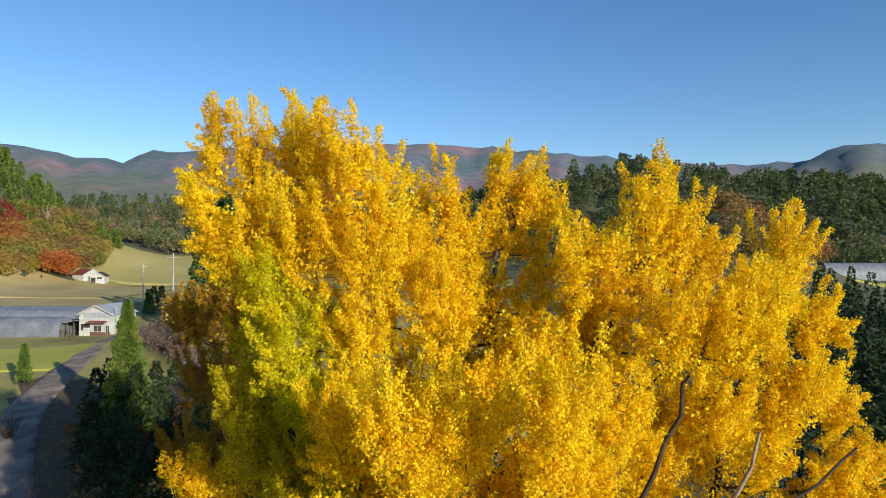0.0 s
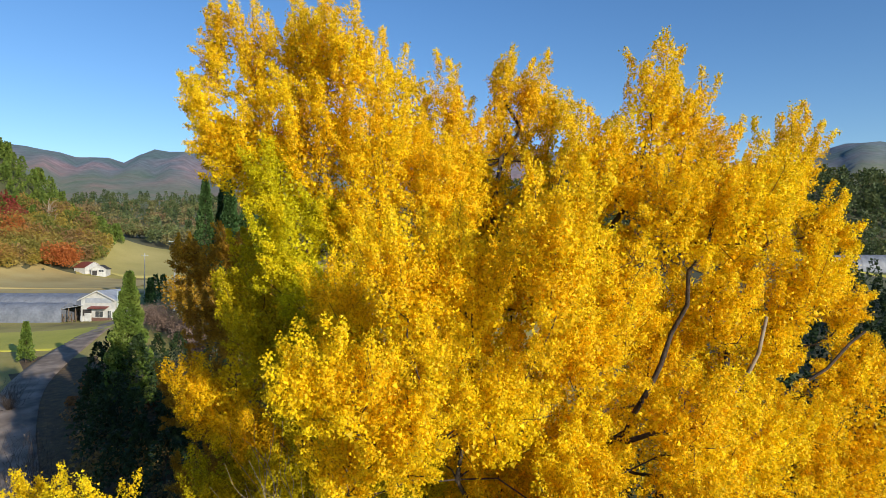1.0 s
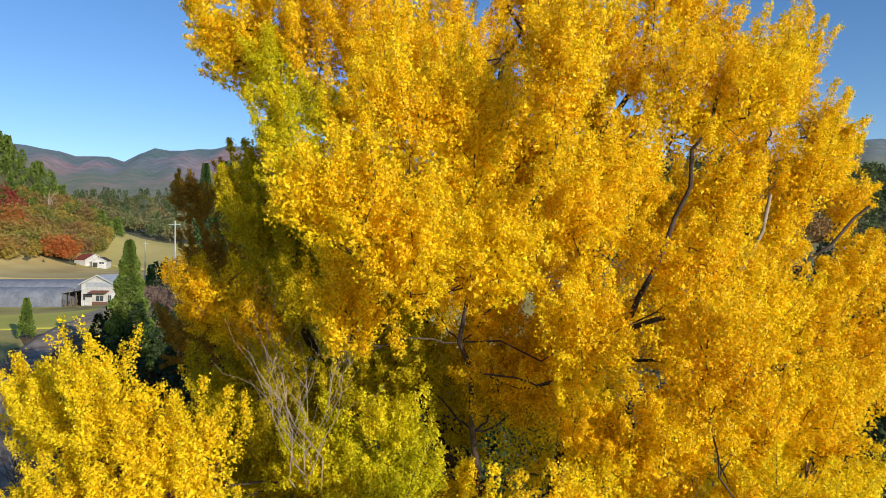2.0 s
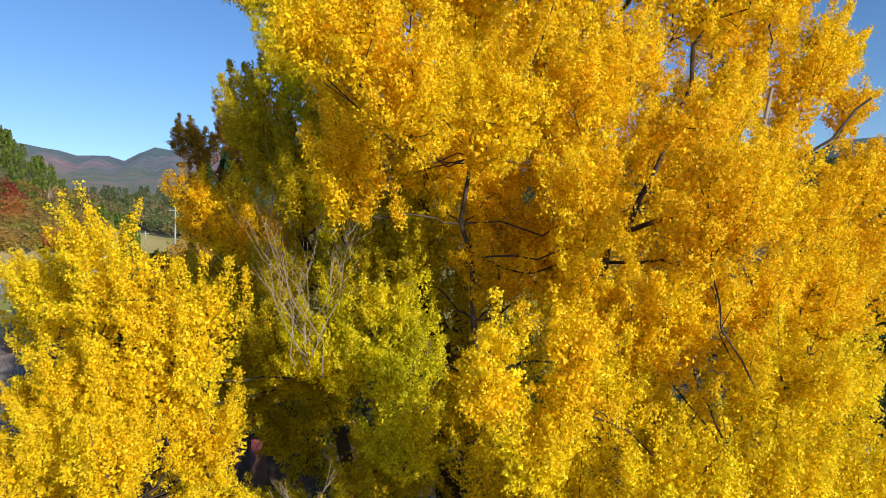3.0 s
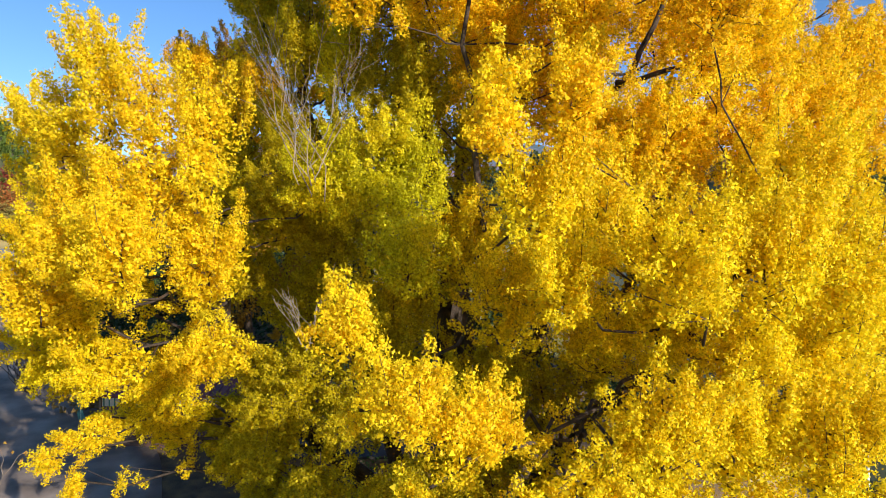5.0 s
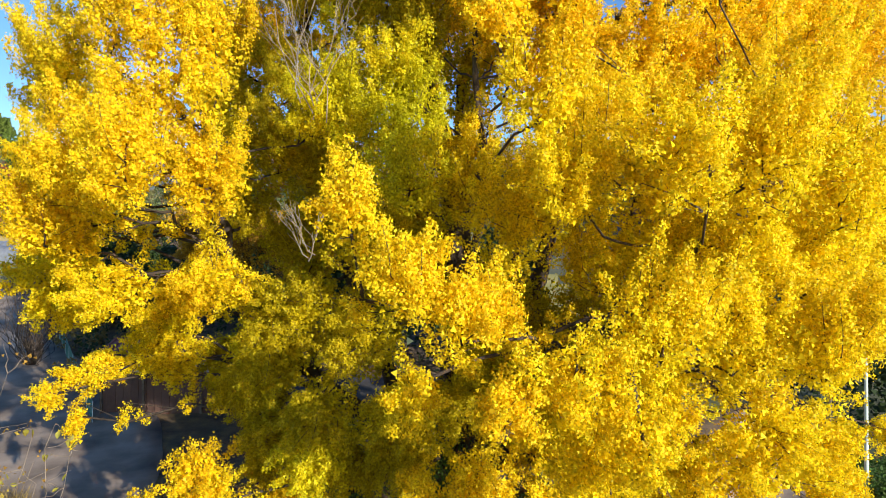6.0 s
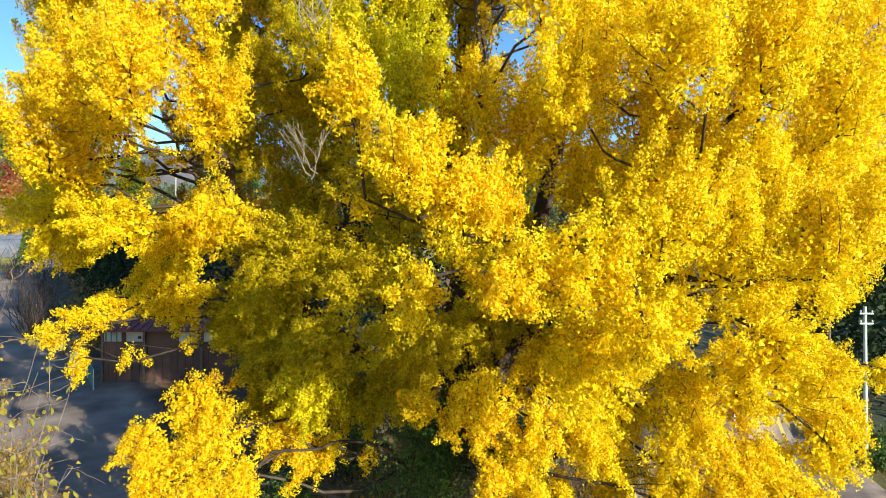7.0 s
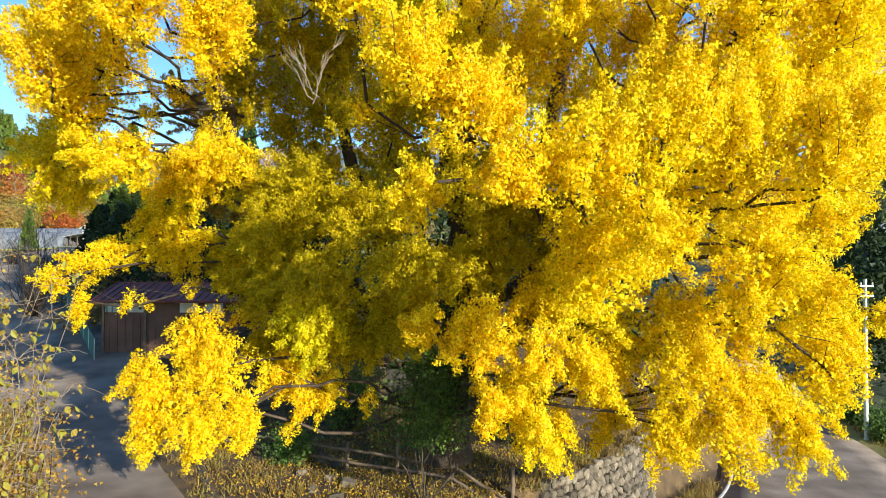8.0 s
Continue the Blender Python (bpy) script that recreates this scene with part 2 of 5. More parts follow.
def unit(v):
    return v / np.maximum(np.linalg.norm(v, axis=-1, keepdims=True), 1e-9)


def tubes(paths, radii, sides=6):
    """Tapered tubes along point rows; returns corners and quads."""
    V, F, base = [], [], 0
    ang = np.arange(sides) * 2 * np.pi / sides
    for p, r in zip(paths, radii):
        p, r = np.asarray(p, float), np.asarray(r, float)
        d = unit(np.gradient(p, axis=0))
        side = unit(np.cross(d, np.array([0.31, 0.17, 0.93]) + 0 * d))
        up = np.cross(d, side)
        ring = p[:, None] + r[:, None, None] * (np.cos(ang)[None, :, None] * side[:, None] + np.sin(ang)[None, :, None] * up[:, None])
        V.append(ring.reshape(-1, 3))
        n = len(p)
        i = np.arange(n - 1)[:, None] * sides + np.arange(sides)[None]
        j = np.arange(n - 1)[:, None] * sides + (np.arange(sides)[None] + 1) % sides
        F.append(np.stack([i, j, j + sides, i + sides], -1).reshape(-1, 4) + base)
        base += n * sides
    return np.concatenate(V), np.concatenate(F)


def fan_leaves(place, way, size, face=None):
    """Fan-shaped leaves on short stalks: corners and triangles."""
    n = len(place)
    side = unit(np.cross(way, unit(rng.normal(size=(n, 3))) if face is None else face))
    L = size[:, None]
    a = place + way * L * 0.12
    V = np.stack([a, a + way * L * 0.9 + side * L * 0.5, a + way * L * 0.9 - side * L * 0.5], 1).reshape(-1, 3)
    return V, np.arange(n)[:, None] * 3 + [0, 1, 2]


def wobble(a, b, n, amount):
    """A wavering line from a to b."""
    s = np.linspace(0, 1, n)[:, None]
    a, b = np.asarray(a, float), np.asarray(b, float)
    p = a + (b - a) * s
    step = rng.normal(size=(n, 3)) * amount * np.linalg.norm(b - a) / n
    drift = np.cumsum(step, 0)
    return p + drift - drift[0] - (drift[-1] - drift[0]) * s

# ---- the ground ----
def ease(a, b, v):
    s = np.clip((v - a) / (b - a), 0, 1)
    return s * s * (3 - 2 * s)


def knoll(x, y, cx, cy, sx, sy, h):
    return h * np.exp(-(((x - cx) / sx) ** 2 + ((y - cy) / sy) ** 2))


def outside_wall(x, y):
    """How far a place lies outside the line of the retaining wall, in metres."""
    return (x - 1.0) * 0.752 - (y - 20.0) * 0.659


def height(x, y):
    x, y = np.asarray(x, float), np.asarray(y, float)
    r = np.hypot(x, y)
    left = np.interp(y, [10, 27, 38, 60, 80, 100, 152, 175, 190, 215, 290, 330, 400, 600, 1000, 1400], [-1.6, -1.3, 0.2, 4.0, 6.6, 8.0, 8.8, 9.8, 10.8, 11.8, 12.6, 18, 30, 58, 112, 150])
    right = np.interp(y, [10, 50, 90, 150, 220, 300, 420, 600, 1000, 1400], [-4.3, -4.8, -4.0, 3.0, 12.0, 17.5, 30, 58, 112, 150])
    s = outside_wall(x, y)
    near = ease(-1.0, 0.1, s) * (1 - ease(38, 60, y)) + ease(-6, 18, x) * ease(38, 60, y)
    h = left * (1 - near) + right * near
    h = np.where((y < 12), -1.6 + (h + 1.6) * ease(-20, 12, y), h)
    h = h + knoll(x, y, -48, 138, 22, 24, 4.5)
    h = h + knoll(x, y, -245, 322, 49, 60, 62)
    h = h + knoll(x, y, 132, 300, 32, 50, 31)
    h = h + knoll(x, y, 330, 560, 120, 110, 26) + knoll(x, y, 520, 590, 130, 110, 30) + knoll(x, y, 160, 640, 120, 130, 46)
    az = np.degrees(np.arctan2(x, np.maximum(y, 1.0)))
    top = np.interp(az, [-60, -35.0, -33.1, -32.4, -31.5, -29.4, -28.5, -27.3, -26.6, -25.7, -25.1, -22.6, -18.9, -11.3, -2.2, 3.4, 9.9, 15.8, 21.5, 23.5, 25.2, 26.8, 28.4, 30.7, 32.2, 35.0, 60],
                    [300, 374, 378, 366, 367, 347, 357, 343, 350, 375, 387, 395, 414, 442, 461, 449, 424, 394, 367, 353, 352, 354, 342, 366, 398, 390, 300])
    rise = np.clip((r - 1250) / 1250, 0, 1)
    gully = np.sin(az * 1.9 + 1.1 * np.sin(r / 210)) + 0.7 * np.sin(az * 4.3 + 2 + 0.9 * np.sin(r / 130)) + 0.4 * np.sin(az * 9.1 + r / 90)
    h = h + (top - 160) * ease(1250, 2500, r) * (y > 0) + 18 * gully * rise * (1 - rise) * (y > 0)
    h = h + 3 * gully * ease(500, 1200, r) * (1 - ease(2200, 2480, r))
    return h


def rings():
    r = np.concatenate([np.linspace(0.5, 60, 80), np.geomspace(61.0, 4300, 90)])
    a = np.linspace(-np.pi, np.pi, 321)[:-1]
    R, A = np.meshgrid(r, a, indexing="ij")
    X, Y = R * np.sin(A), R * np.cos(A) + 15
    Z = height(X, Y) + 0.025 * np.sin(X * 1.7) * np.cos(Y * 1.3) + 0.015 * np.sin(X * 4.1 + Y * 3.3)
    V = np.stack([X, Y, Z], -1).reshape(-1, 3)
    n, k = len(r), len(a)
    i = np.arange(n - 1)[:, None] * k + np.arange(k)[None]
    j = np.arange(n - 1)[:, None] * k + (np.arange(k)[None] + 1) % k
    return V, np.stack([i, i + k, j + k, j], -1).reshape(-1, 4)


V, F = rings()
ground = soup("ground", V, F, MEADOW)
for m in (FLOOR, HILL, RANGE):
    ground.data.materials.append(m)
mid = V[F].mean(1)
far = np.hypot(mid[:, 0], mid[:, 1])
kind = np.zeros(len(F), dtype=np.int32)
kind[(np.hypot(mid[:, 0], mid[:, 1] - 26) < 27) & (outside_wall(mid[:, 0], mid[:, 1]) < 5)] = 1
# dark floor beside the lane, its colour standing in for the deep shade there
kind[(mid[:, 0] > -0.70 * (mid[:, 1] - 15) - 8) & (mid[:, 0] < 20) & (mid[:, 1] > 38) & (mid[:, 1] < 100)] = 1
kind[(far > 400) | ((mid[:, 0] < -165) & (mid[:, 1] > 240)) | ((mid[:, 0] > 30) & (mid[:, 1] > 50))] = 2
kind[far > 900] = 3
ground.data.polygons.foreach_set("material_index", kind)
ground.data.polygons.foreach_set("use_smooth", [True] * len(F))
tagged(ground, "autumn meadow and leaf litter rising to wooded mountains", "ground", kind="structure")


def ribbon(name, line, width, material, rise=0.05, bits=10):
    """A strip of road that follows the ground along a bent line."""
    line = np.asarray(line, float)
    s = np.linspace(0, len(line) - 1, (len(line) - 1) * bits + 1)
    i = np.clip(s.astype(int), 0, len(line) - 2)
    f = (s - i)[:, None]
    pts = np.concatenate([[2 * line[0] - line[1]], line, [2 * line[-1] - line[-2]]])
    p0, p1, p2, p3 = pts[i], pts[i + 1], pts[i + 2], pts[i + 3]
    c = 0.5 * (2 * p1 + (p2 - p0) * f + (2 * p0 - 5 * p1 + 4 * p2 - p3) * f ** 2 + (3 * p1 - p0 - 3 * p2 + p3) * f ** 3)
    d = unit(np.gradient(c[:, :2], axis=0))
    nrm = np.stack([d[:, 1], -d[:, 0]], 1)
    across = np.linspace(-0.5, 0.5, 7)
    w = c[:, 2] if c.shape[1] > 2 else np.full(len(c), width)
    P = c[:, None, :2] + nrm[:, None] * (across[None, :, None] * w[:, None, None])
    Z = height(P[..., 0], P[..., 1]) + rise + 0.04 * (0.25 - across ** 2)
    V = np.concatenate([P, Z[..., None]], -1)
    V = np.concatenate([V, V[:, ::-1] - np.array([0, 0, 0.45])], 1)
    n, k = V.shape[:2]
    a = np.arange(n - 1)[:, None] * k + np.arange(k)[None]
    b = np.arange(n - 1)[:, None] * k + (np.arange(k)[None] + 1) % k
    ob = soup(name, V.reshape(-1, 3), np.stack([a, a + k, b + k, b], -1).reshape(-1, 4), material)
    return ob


road = ribbon("road", [(25.5, 62, 6), (23.5, 46, 7), (20.0, 35, 9), (13.5, 22, 8.5), (6, 8, 7), (-1.5, 4, 6), (-6.8, 12, 5), (-9.6, 18.6, 4.4), (-13.2, 24.2, 4.0), (-16.0, 28.2, 5.0), (-19.6, 33.6, 8.6), (-24.8, 40.5, 10), (-39, 57, 5.4), (-54, 81, 5), (-62, 103, 5), (-70, 134, 4.2), (-73, 160, 4)], 5, ASPHALT, 0.06)
tagged(road, "patched grey asphalt lane bending round the tree", "road", kind="structure")
line = ribbon("road_line", [(9.0, 24.3), (11.6, 28.6), (14.6, 33.0), (18.6, 41.0)], 0.15, ROAD_PAINT, 0.078)
tagged(line, "worn white painted edge line on the asphalt", "road marking", kind="structure")


def plot(name, x0, x1, y0, y1, material, label, skew=0.0, lift=0.25, shear=0.0):
    """A field terrace with a low bank on its near side."""
    nx, ny = 24, 14
    X, Y = np.meshgrid(np.linspace(x0, x1, nx), np.linspace(y0, y1, ny), indexing="ij")
    X, Y = X + shear * (Y - y0), Y + skew * (X - x0)
    Z = height(X, Y) + lift
    V = np.stack([X, Y, Z], -1)
    V2 = V.copy(); V2[..., 2] -= 1.2
    i = np.arange(nx - 1)[:, None] * ny + np.arange(ny - 1)[None]
    F = np.stack([i, i + ny, i + ny + 1, i + 1], -1).reshape(-1, 4)
    rim = np.arange(nx - 1)[:, None] * ny
    F2 = np.concatenate([rim, rim + nx * ny, rim + ny + nx * ny, rim + ny], 1)
    ob = soup(name, np.concatenate([V.reshape(-1, 3), V2.reshape(-1, 3)]), np.concatenate([F, F2]), material)
    return tagged(ob, label, "field", kind="structure")


plot("field_1", -190, -92, 168, 186, GREEN_FIELD, "yellow-green strip of rice regrowth", 0.02)
plot("field_2", -240, -100, 190, 222, STRAW_FIELD, "pale mown stubble terrace", 0.02)
plot("field_3", -250, -118, 226, 284, STRAW_FIELD, "dry grass terrace below the house", 0.0)
plot("field_4", -172, -100, 293, 372, PASTURE, "sloping olive-brown pasture", 0.0, 0.25, -0.42)
plot("field_5", -120, -66, 104, 128, GREEN_FIELD, "rough green paddock beside the lane", 0.05, 0.06)
plot("field_6", 165, 230, 255, 275, GREEN_FIELD, "sunlit yellow-green field", 0.0)

# ---- the great ginkgo ----
ginkgo = empty("ginkgo_tree", (0.0, 23.0, 0.0))
tagged(ginkgo, "huge golden autumn ginkgo tree with many upright leafy boughs", "tree")
GX = np.array([0.0, 23.0, 0.0])
STEMS = []


def stem(name, base, top, r0, r1, bend):
    n = 14
    p = wobble(base, top, n, 0.25)
    s = np.linspace(0, 1, n)
    p += np.sin(s * np.pi)[:, None] * np.array(bend)
    r = r0 + (r1 - r0) * s ** 0.7
    V, F = tubes([p - GX], [r], 10)
    ob = soup(name, V, F, BARK, ginkgo)
    STEMS.append((p, r))
    return ob


stem("trunk", (0.0, 23.0, -0.4), (-1.0, 23.6, 21.0), 0.85, 0.3, (0.5, 0.2, 0))
stem("stem", (-0.3, 22.9, 2.5), (-6.0, 23.9, 31.0), 0.36, 0.05, (-1.2, 0, 0))
stem("stem", (0.5, 22.9, 3.0), (11.5, 23.6, 26.5), 0.52, 0.07, (1.2, 0, -1.5))
stem("stem", (0.2, 22.6, 4.0), (6.5, 20.6, 29.0), 0.45, 0.06, (0.4, 0.6, 0))
stem("stem", (0.2, 23.2, 8.0), (2.2, 24.8, 31.0), 0.42, 0.06, (0.5, 0.3, 0))
stem("stem", (-0.4, 22.5, 3.0), (-8.2, 17.4, 15.5), 0.42, 0.07, (-2.2, 1.2, 1.0))
stem("stem", (0.3, 22.3, 4.0), (0.6, 17.0, 20.5), 0.30, 0.05, (0.6, 1.2, -1.0))
stem("stem", (0.6, 22.5, 2.8), (8.0, 15.5, 13.0), 0.38, 0.06, (0.6, 0.6, 0.6))

stem("stem", (3.75, 22.3, 16.0), (8.9, 19.2, 26.8), 0.14, 0.05, (0.3, -0.2, -0.5))
stem("stem", (5.5, 21.2, 18.8), (12.6, 19.2, 22.6), 0.10, 0.04, (0.2, -0.2, -0.7))
V, F = tubes([wobble((8.6, 20.3, 19.8), (9.8, 19.5, 23.0), 7, 0.25) - GX], [np.linspace(0.08, 0.05, 7)], 8)
soup("snag", V, F, PALE_BARK, ginkgo, "pale broken dead limb")


def leafy_shoots(C, R, n, way, out, path, leaders):
    """Shoots within an ellipsoid round C, each a plume of leaf tufts that narrows to its tip: their twigs, and the place and way of every leaf."""
    paths, radii, places, faces = [], [], [], []
    mean = float(np.cbrt(R[0] * R[1] * R[2]))
    for i in range(n):
        u = unit(unit(rng.normal(size=3)) + out * 0.45 + np.array([0, 0, 0.12]))
        lead = way == "up" and rng.random() < leaders
        if lead:
            length = (0.45 + 0.42 * rng.random()) * R[2] + 0.25
            q = C + u * R * np.array([0.72, 0.72, 0.35])
            d = unit(u * np.array([0.30, 0.30, 0.0]) + out * 0.10 + np.array([0, 0, 1.0]) + rng.normal(size=3) * 0.12)
            girth = 0.20 + 0.10 * rng.random()
        else:
            length = (0.7 + 0.6 * rng.random()) * (0.42 + 0.30 * mean)
            q = C + u * R * (0.30 + 0.62 * rng.random() ** 0.7)
            if way == "up":
                d = unit(u * np.array([0.75, 0.75, 0.35]) + out * 0.2 + np.array([0, 0, 0.62]) + rng.normal(size=3) * 0.35)
            elif way == "out":
                d = unit(u * 0.7 + out * 0.6 + np.array([0, 0, 0.05]) + rng.normal(size=3) * 0.35)
            else:
                length *= 1.3
                d = unit(u * np.array([0.6, 0.6, 0.1]) + out * 0.3 + np.array([0, 0, -0.85]) + rng.normal(size=3) * 0.25)
            girth = 0.13 + 0.10 * rng.random()
            q = q - d * length * 0.5
        line = wobble(q, q + d * length, 5, 0.3)
        k = max(4, int(np.argmin(np.linalg.norm(path - q, axis=1))) - int(2 * rng.random()))
        if i % 4 == 0:
            paths.append(np.concatenate([[path[k]], line[::2]]))
            radii.append([0.015, 0.012, 0.009, 0.005])
        tufts = int(length * 48) + 4
        s = rng.random(tufts) ** 0.85
        k = np.minimum((s * 4).astype(int), 3)
        base = line[k] + (line[k + 1] - line[k]) * (s * 4 - k)[:, None]
        wide = 0.035 + girth * (1 - s) ** 0.9 * (0.45 + 0.55 * rng.random(tufts) ** 0.6)
        off = unit(np.cross(d, rng.normal(size=(tufts, 3))) + out * 0.3) * wide[:, None]
        m = 5
        spread = rng.normal(size=(tufts * m, 3)) * 0.052
        places.append(np.repeat(base + off, m, 0) + spread)
        faces.append(unit(np.repeat(unit(unit(off) + d * 0.15), m, 0) + spread * 6))
    N = np.concatenate(faces)
    N = unit(N + rng.normal(size=N.shape) * 0.48)
    W = unit(np.cross(N, rng.normal(size=N.shape)) + np.array([0, 0, -0.25]))
    return paths, radii, np.concatenate(places), W, N


COVER = 1.02             # layers of leaves over the outer half of a bough


def bough(x, y, z, rx, ry, rz, tone="gold", way="up", fill=1.0, tree=None):
    """A limb that leaves the nearest stem and breaks into leafy shoots within an ellipsoid."""
    C, R = np.array([x, y, z]), np.array([rx, ry, rz])
    tree = tree or ginkgo
    T, near = np.array(tree.location), None
    for p, r in STEMS:
        if np.hypot(p[0, 0] - T[0], p[0, 1] - T[1]) > 3:
            continue
        d = np.linalg.norm(p - C, axis=1) + 2.5 * np.maximum(0, p[:, 2] - (z - 0.6 * rz))
        i = int(np.argmin(d))
        if near is None or d[i] < near[0]:
            near = (d[i], p[i], r[i])
    low = C - np.array([0, 0, 0.55 * rz]) if way == "up" else C + np.array([0, 0, 0.3 * rz])
    out = unit(np.array([x - T[0], y - T[1], 0.0]) + 1e-6)
    path = wobble(near[1], low, 8, 0.3)
    path[:, 2] += np.sin(np.linspace(0, np.pi, 8)) * (0.12 if way != "up" else -0.06) * near[0]
    high = C + np.array([0, 0, 0.45 * rz]) if way == "up" else C + out * 0.5 * rx - np.array([0, 0, 0.2 * rz])
    path = np.concatenate([path, wobble(low, high, 5, 0.3)[1:]])
    rad = np.linspace(min(near[2] * 0.4, 0.07), 0.018, 12)
    mean = float(np.cbrt(rx * ry * rz))
    leaf = 0.058 * (1 + 0.022 * max(0.0, y - 15)) * (1.0 if fill > 0.7 else 1.3)     # a little larger deep in the crown
    wanted = fill * COVER * 2 * math.pi * mean ** 2 / (0.41 * leaf ** 2)
    n = int(wanted / (8 * 33 * (0.42 + 0.30 * mean))) + 5
    paths, radii, P, W, N = leafy_shoots(C, R, n, way, out, path, 0.32)
    for k in (4, 6):                                   # shorter shoots along the limb
        p2, r2, P2, W2, N2 = leafy_shoots(path[k], np.array([0.5, 0.5, 0.45]), 3, way, out, path, 0.2)
        paths, radii, P, W = paths + p2, radii + r2, np.concatenate([P, P2]), np.concatenate([W, W2])
        N = np.concatenate([N, N2])
    V1, F1 = tubes([path], [rad], 5)
    V2, F2 = tubes(paths, radii, 3)
    limb = soup("limb", np.concatenate([V1, V2]) - T, np.concatenate([F1, F2 + len(V1)]), BARK, tree)
    V, F = fan_leaves(P - T, W, leaf * (0.7 + 0.6 * rng.random(len(P))), N)
    inner = int(620 * mean ** 2)                        # larger shaded leaves deep within the bough
    u = unit(rng.normal(size=(inner, 3))) * R * 0.74 * rng.random((inner, 1)) ** 0.45
    V2, F2 = fan_leaves(C + u - T, unit(rng.normal(size=(inner, 3))), 0.12 * (0.7 + 0.6 * rng.random(inner)))
    V, F = np.concatenate([V, V2]), np.concatenate([F, F2 + len(V)])
    soup("foliage", V, F, TONES[tone], limb, f"{tone} fan-shaped leaves")


# boughs of the top
bough(-8.5, 23.8, 32.2, 0.7, 0.9, 2.2)
bough(-9, 23.5, 30.2, 0.7, 0.9, 1.4)
bough(-6.9, 23.6, 31.6, 0.9, 1.2, 2.2)
bough(-5.4, 23.5, 31.8, 0.9, 1.2, 2.3)
bough(-4.2, 22.5, 31.7, 0.9, 1.3, 2.3)
bough(-3, 21.5, 31.1, 0.8, 1.2, 2.4)
bough(-2.1, 23, 30.1, 0.9, 1.3, 2.4)
bough(-1.3, 25, 30, 0.9, 1.3, 2.4, fill=0.4)
bough(-7.2, 23, 28.5, 1.9, 1.8, 2.4)
bough(-4.5, 22.5, 28.5, 2, 1.8, 2.6)
bough(-2.3, 22, 27.5, 1.6, 1.8, 2.6)
bough(0.3, 24.4, 29.9, 0.7, 1, 2.5)
bough(2.1, 24.4, 30.2, 0.7, 1, 2.7)
bough(3, 24.4, 30.2, 0.6, 0.9, 2.4)
bough(3.9, 24.3, 29.8, 0.6, 1, 2)
bough(1.5, 24, 26.7, 2, 1.8, 2, fill=0.4)
bough(4.3, 20.6, 28, 0.9, 1.3, 1.8)
bough(6.5, 20.4, 29.3, 0.7, 1, 2.4)
bough(7.6, 20.8, 28.8, 0.7, 1, 2.3)
bough(5.5, 20.6, 27.6, 0.9, 1.2, 1.8)
bough(7, 20, 25.8, 1.9, 1.8, 2)
bough(8.9, 19, 26.2, 1.2, 1.3, 1.8)
bough(11, 22, 26.6, 1.3, 1.5, 1.6)
bough(12.8, 24, 27.9, 1, 1.3, 2.2)
bough(13.8, 24, 25.8, 0.9, 1.2, 1.5)
bough(14.8, 24, 25.6, 0.8, 1, 0.8, "gold", "out", fill=0.4)
bough(11.8, 21.8, 23.6, 1.7, 1.8, 1.9)
bough(-0.7, 23.6, 27.8, 1.1, 1.0, 2.0)
bough(0.9, 24.3, 28.2, 1.1, 1.0, 1.8)
bough(8.9, 21.8, 25.4, 1.1, 1.0, 1.5)
bough(10.5, 22.2, 27.2, 0.9, 0.9, 1.0)
bough(-4.0, 22.2, 25.8, 1.2, 1.1, 1.5, "lime")
bough(9, 21.4, 23, 1.6, 1.5, 1.6)
bough(15.0, 23.2, 20.6, 1.5, 1.4, 1.6, "amber")
bough(14.4, 21.5, 18.6, 1.8, 1.7, 1.8, "amber", fill=0.4)
bough(-5.7, 21.9, 27, 1.1, 1, 2, "lime")
bough(-5.3, 21.7, 24.9, 1.3, 1.1, 1.9, "lime")
bough(-4.4, 21.6, 23.4, 1.2, 1.1, 1.6, "lime")
bough(-6.8, 24, 22.3, 1.3, 1.5, 2.4, "olive")
# boughs of the middle
bough(-0.9, 14.6, 24, 1.1, 1.2, 1.8)
bough(0.6, 15.2, 24.2, 1.1, 1.2, 1.7)
bough(2.2, 13.4, 24.6, 0.9, 1, 2.3)
bough(-2.9, 12.8, 22.3, 0.7, 0.8, 1)
bough(-1.8, 12.8, 22, 0.9, 0.9, 1.3)
bough(-0.8, 13.2, 21.2, 1, 0.9, 1.6)
bough(1.2, 15, 21.1, 1.2, 1.2, 1.7)
bough(3.7, 17.5, 22, 1.6, 1.5, 2.2)
bough(5.9, 15.8, 20.7, 1.2, 1.1, 1.4)
bough(5.4, 13.5, 18.7, 1.2, 1, 1.8, "amber")
bough(3.4, 17.5, 19, 1.6, 1.4, 1.9)
bough(8.2, 18, 19.5, 1.8, 1.6, 2)
bough(11.5, 20.8, 19.0, 1.4, 1.2, 1.5)
bough(10, 18, 16.8, 1.8, 1.5, 1.9)
bough(13.8, 22.5, 15.8, 1.6, 1.5, 2, fill=0.4)
bough(-2.5, 19.5, 22.5, 1.9, 1.8, 2.4)
bough(0.5, 20, 23.5, 1.8, 1.8, 2.2, fill=0.4)
bough(-3.4, 20.8, 19.4, 1.3, 1.2, 1.8, "lime")
bough(-3.0, 21.0, 16.6, 1.2, 1.0, 1.3, "olive")
bough(-1.2, 16.9, 12.9, 1.1, 0.9, 1.2, "lime")
bough(-7.6, 26.2, 24.6, 1.4, 1.2, 1.9, "olive", fill=0.4)
bough(-1.6, 20.9, 18.2, 1.7, 1.4, 2, "olive")
bough(1.5, 18.5, 18, 1.6, 1.4, 2, "amber")
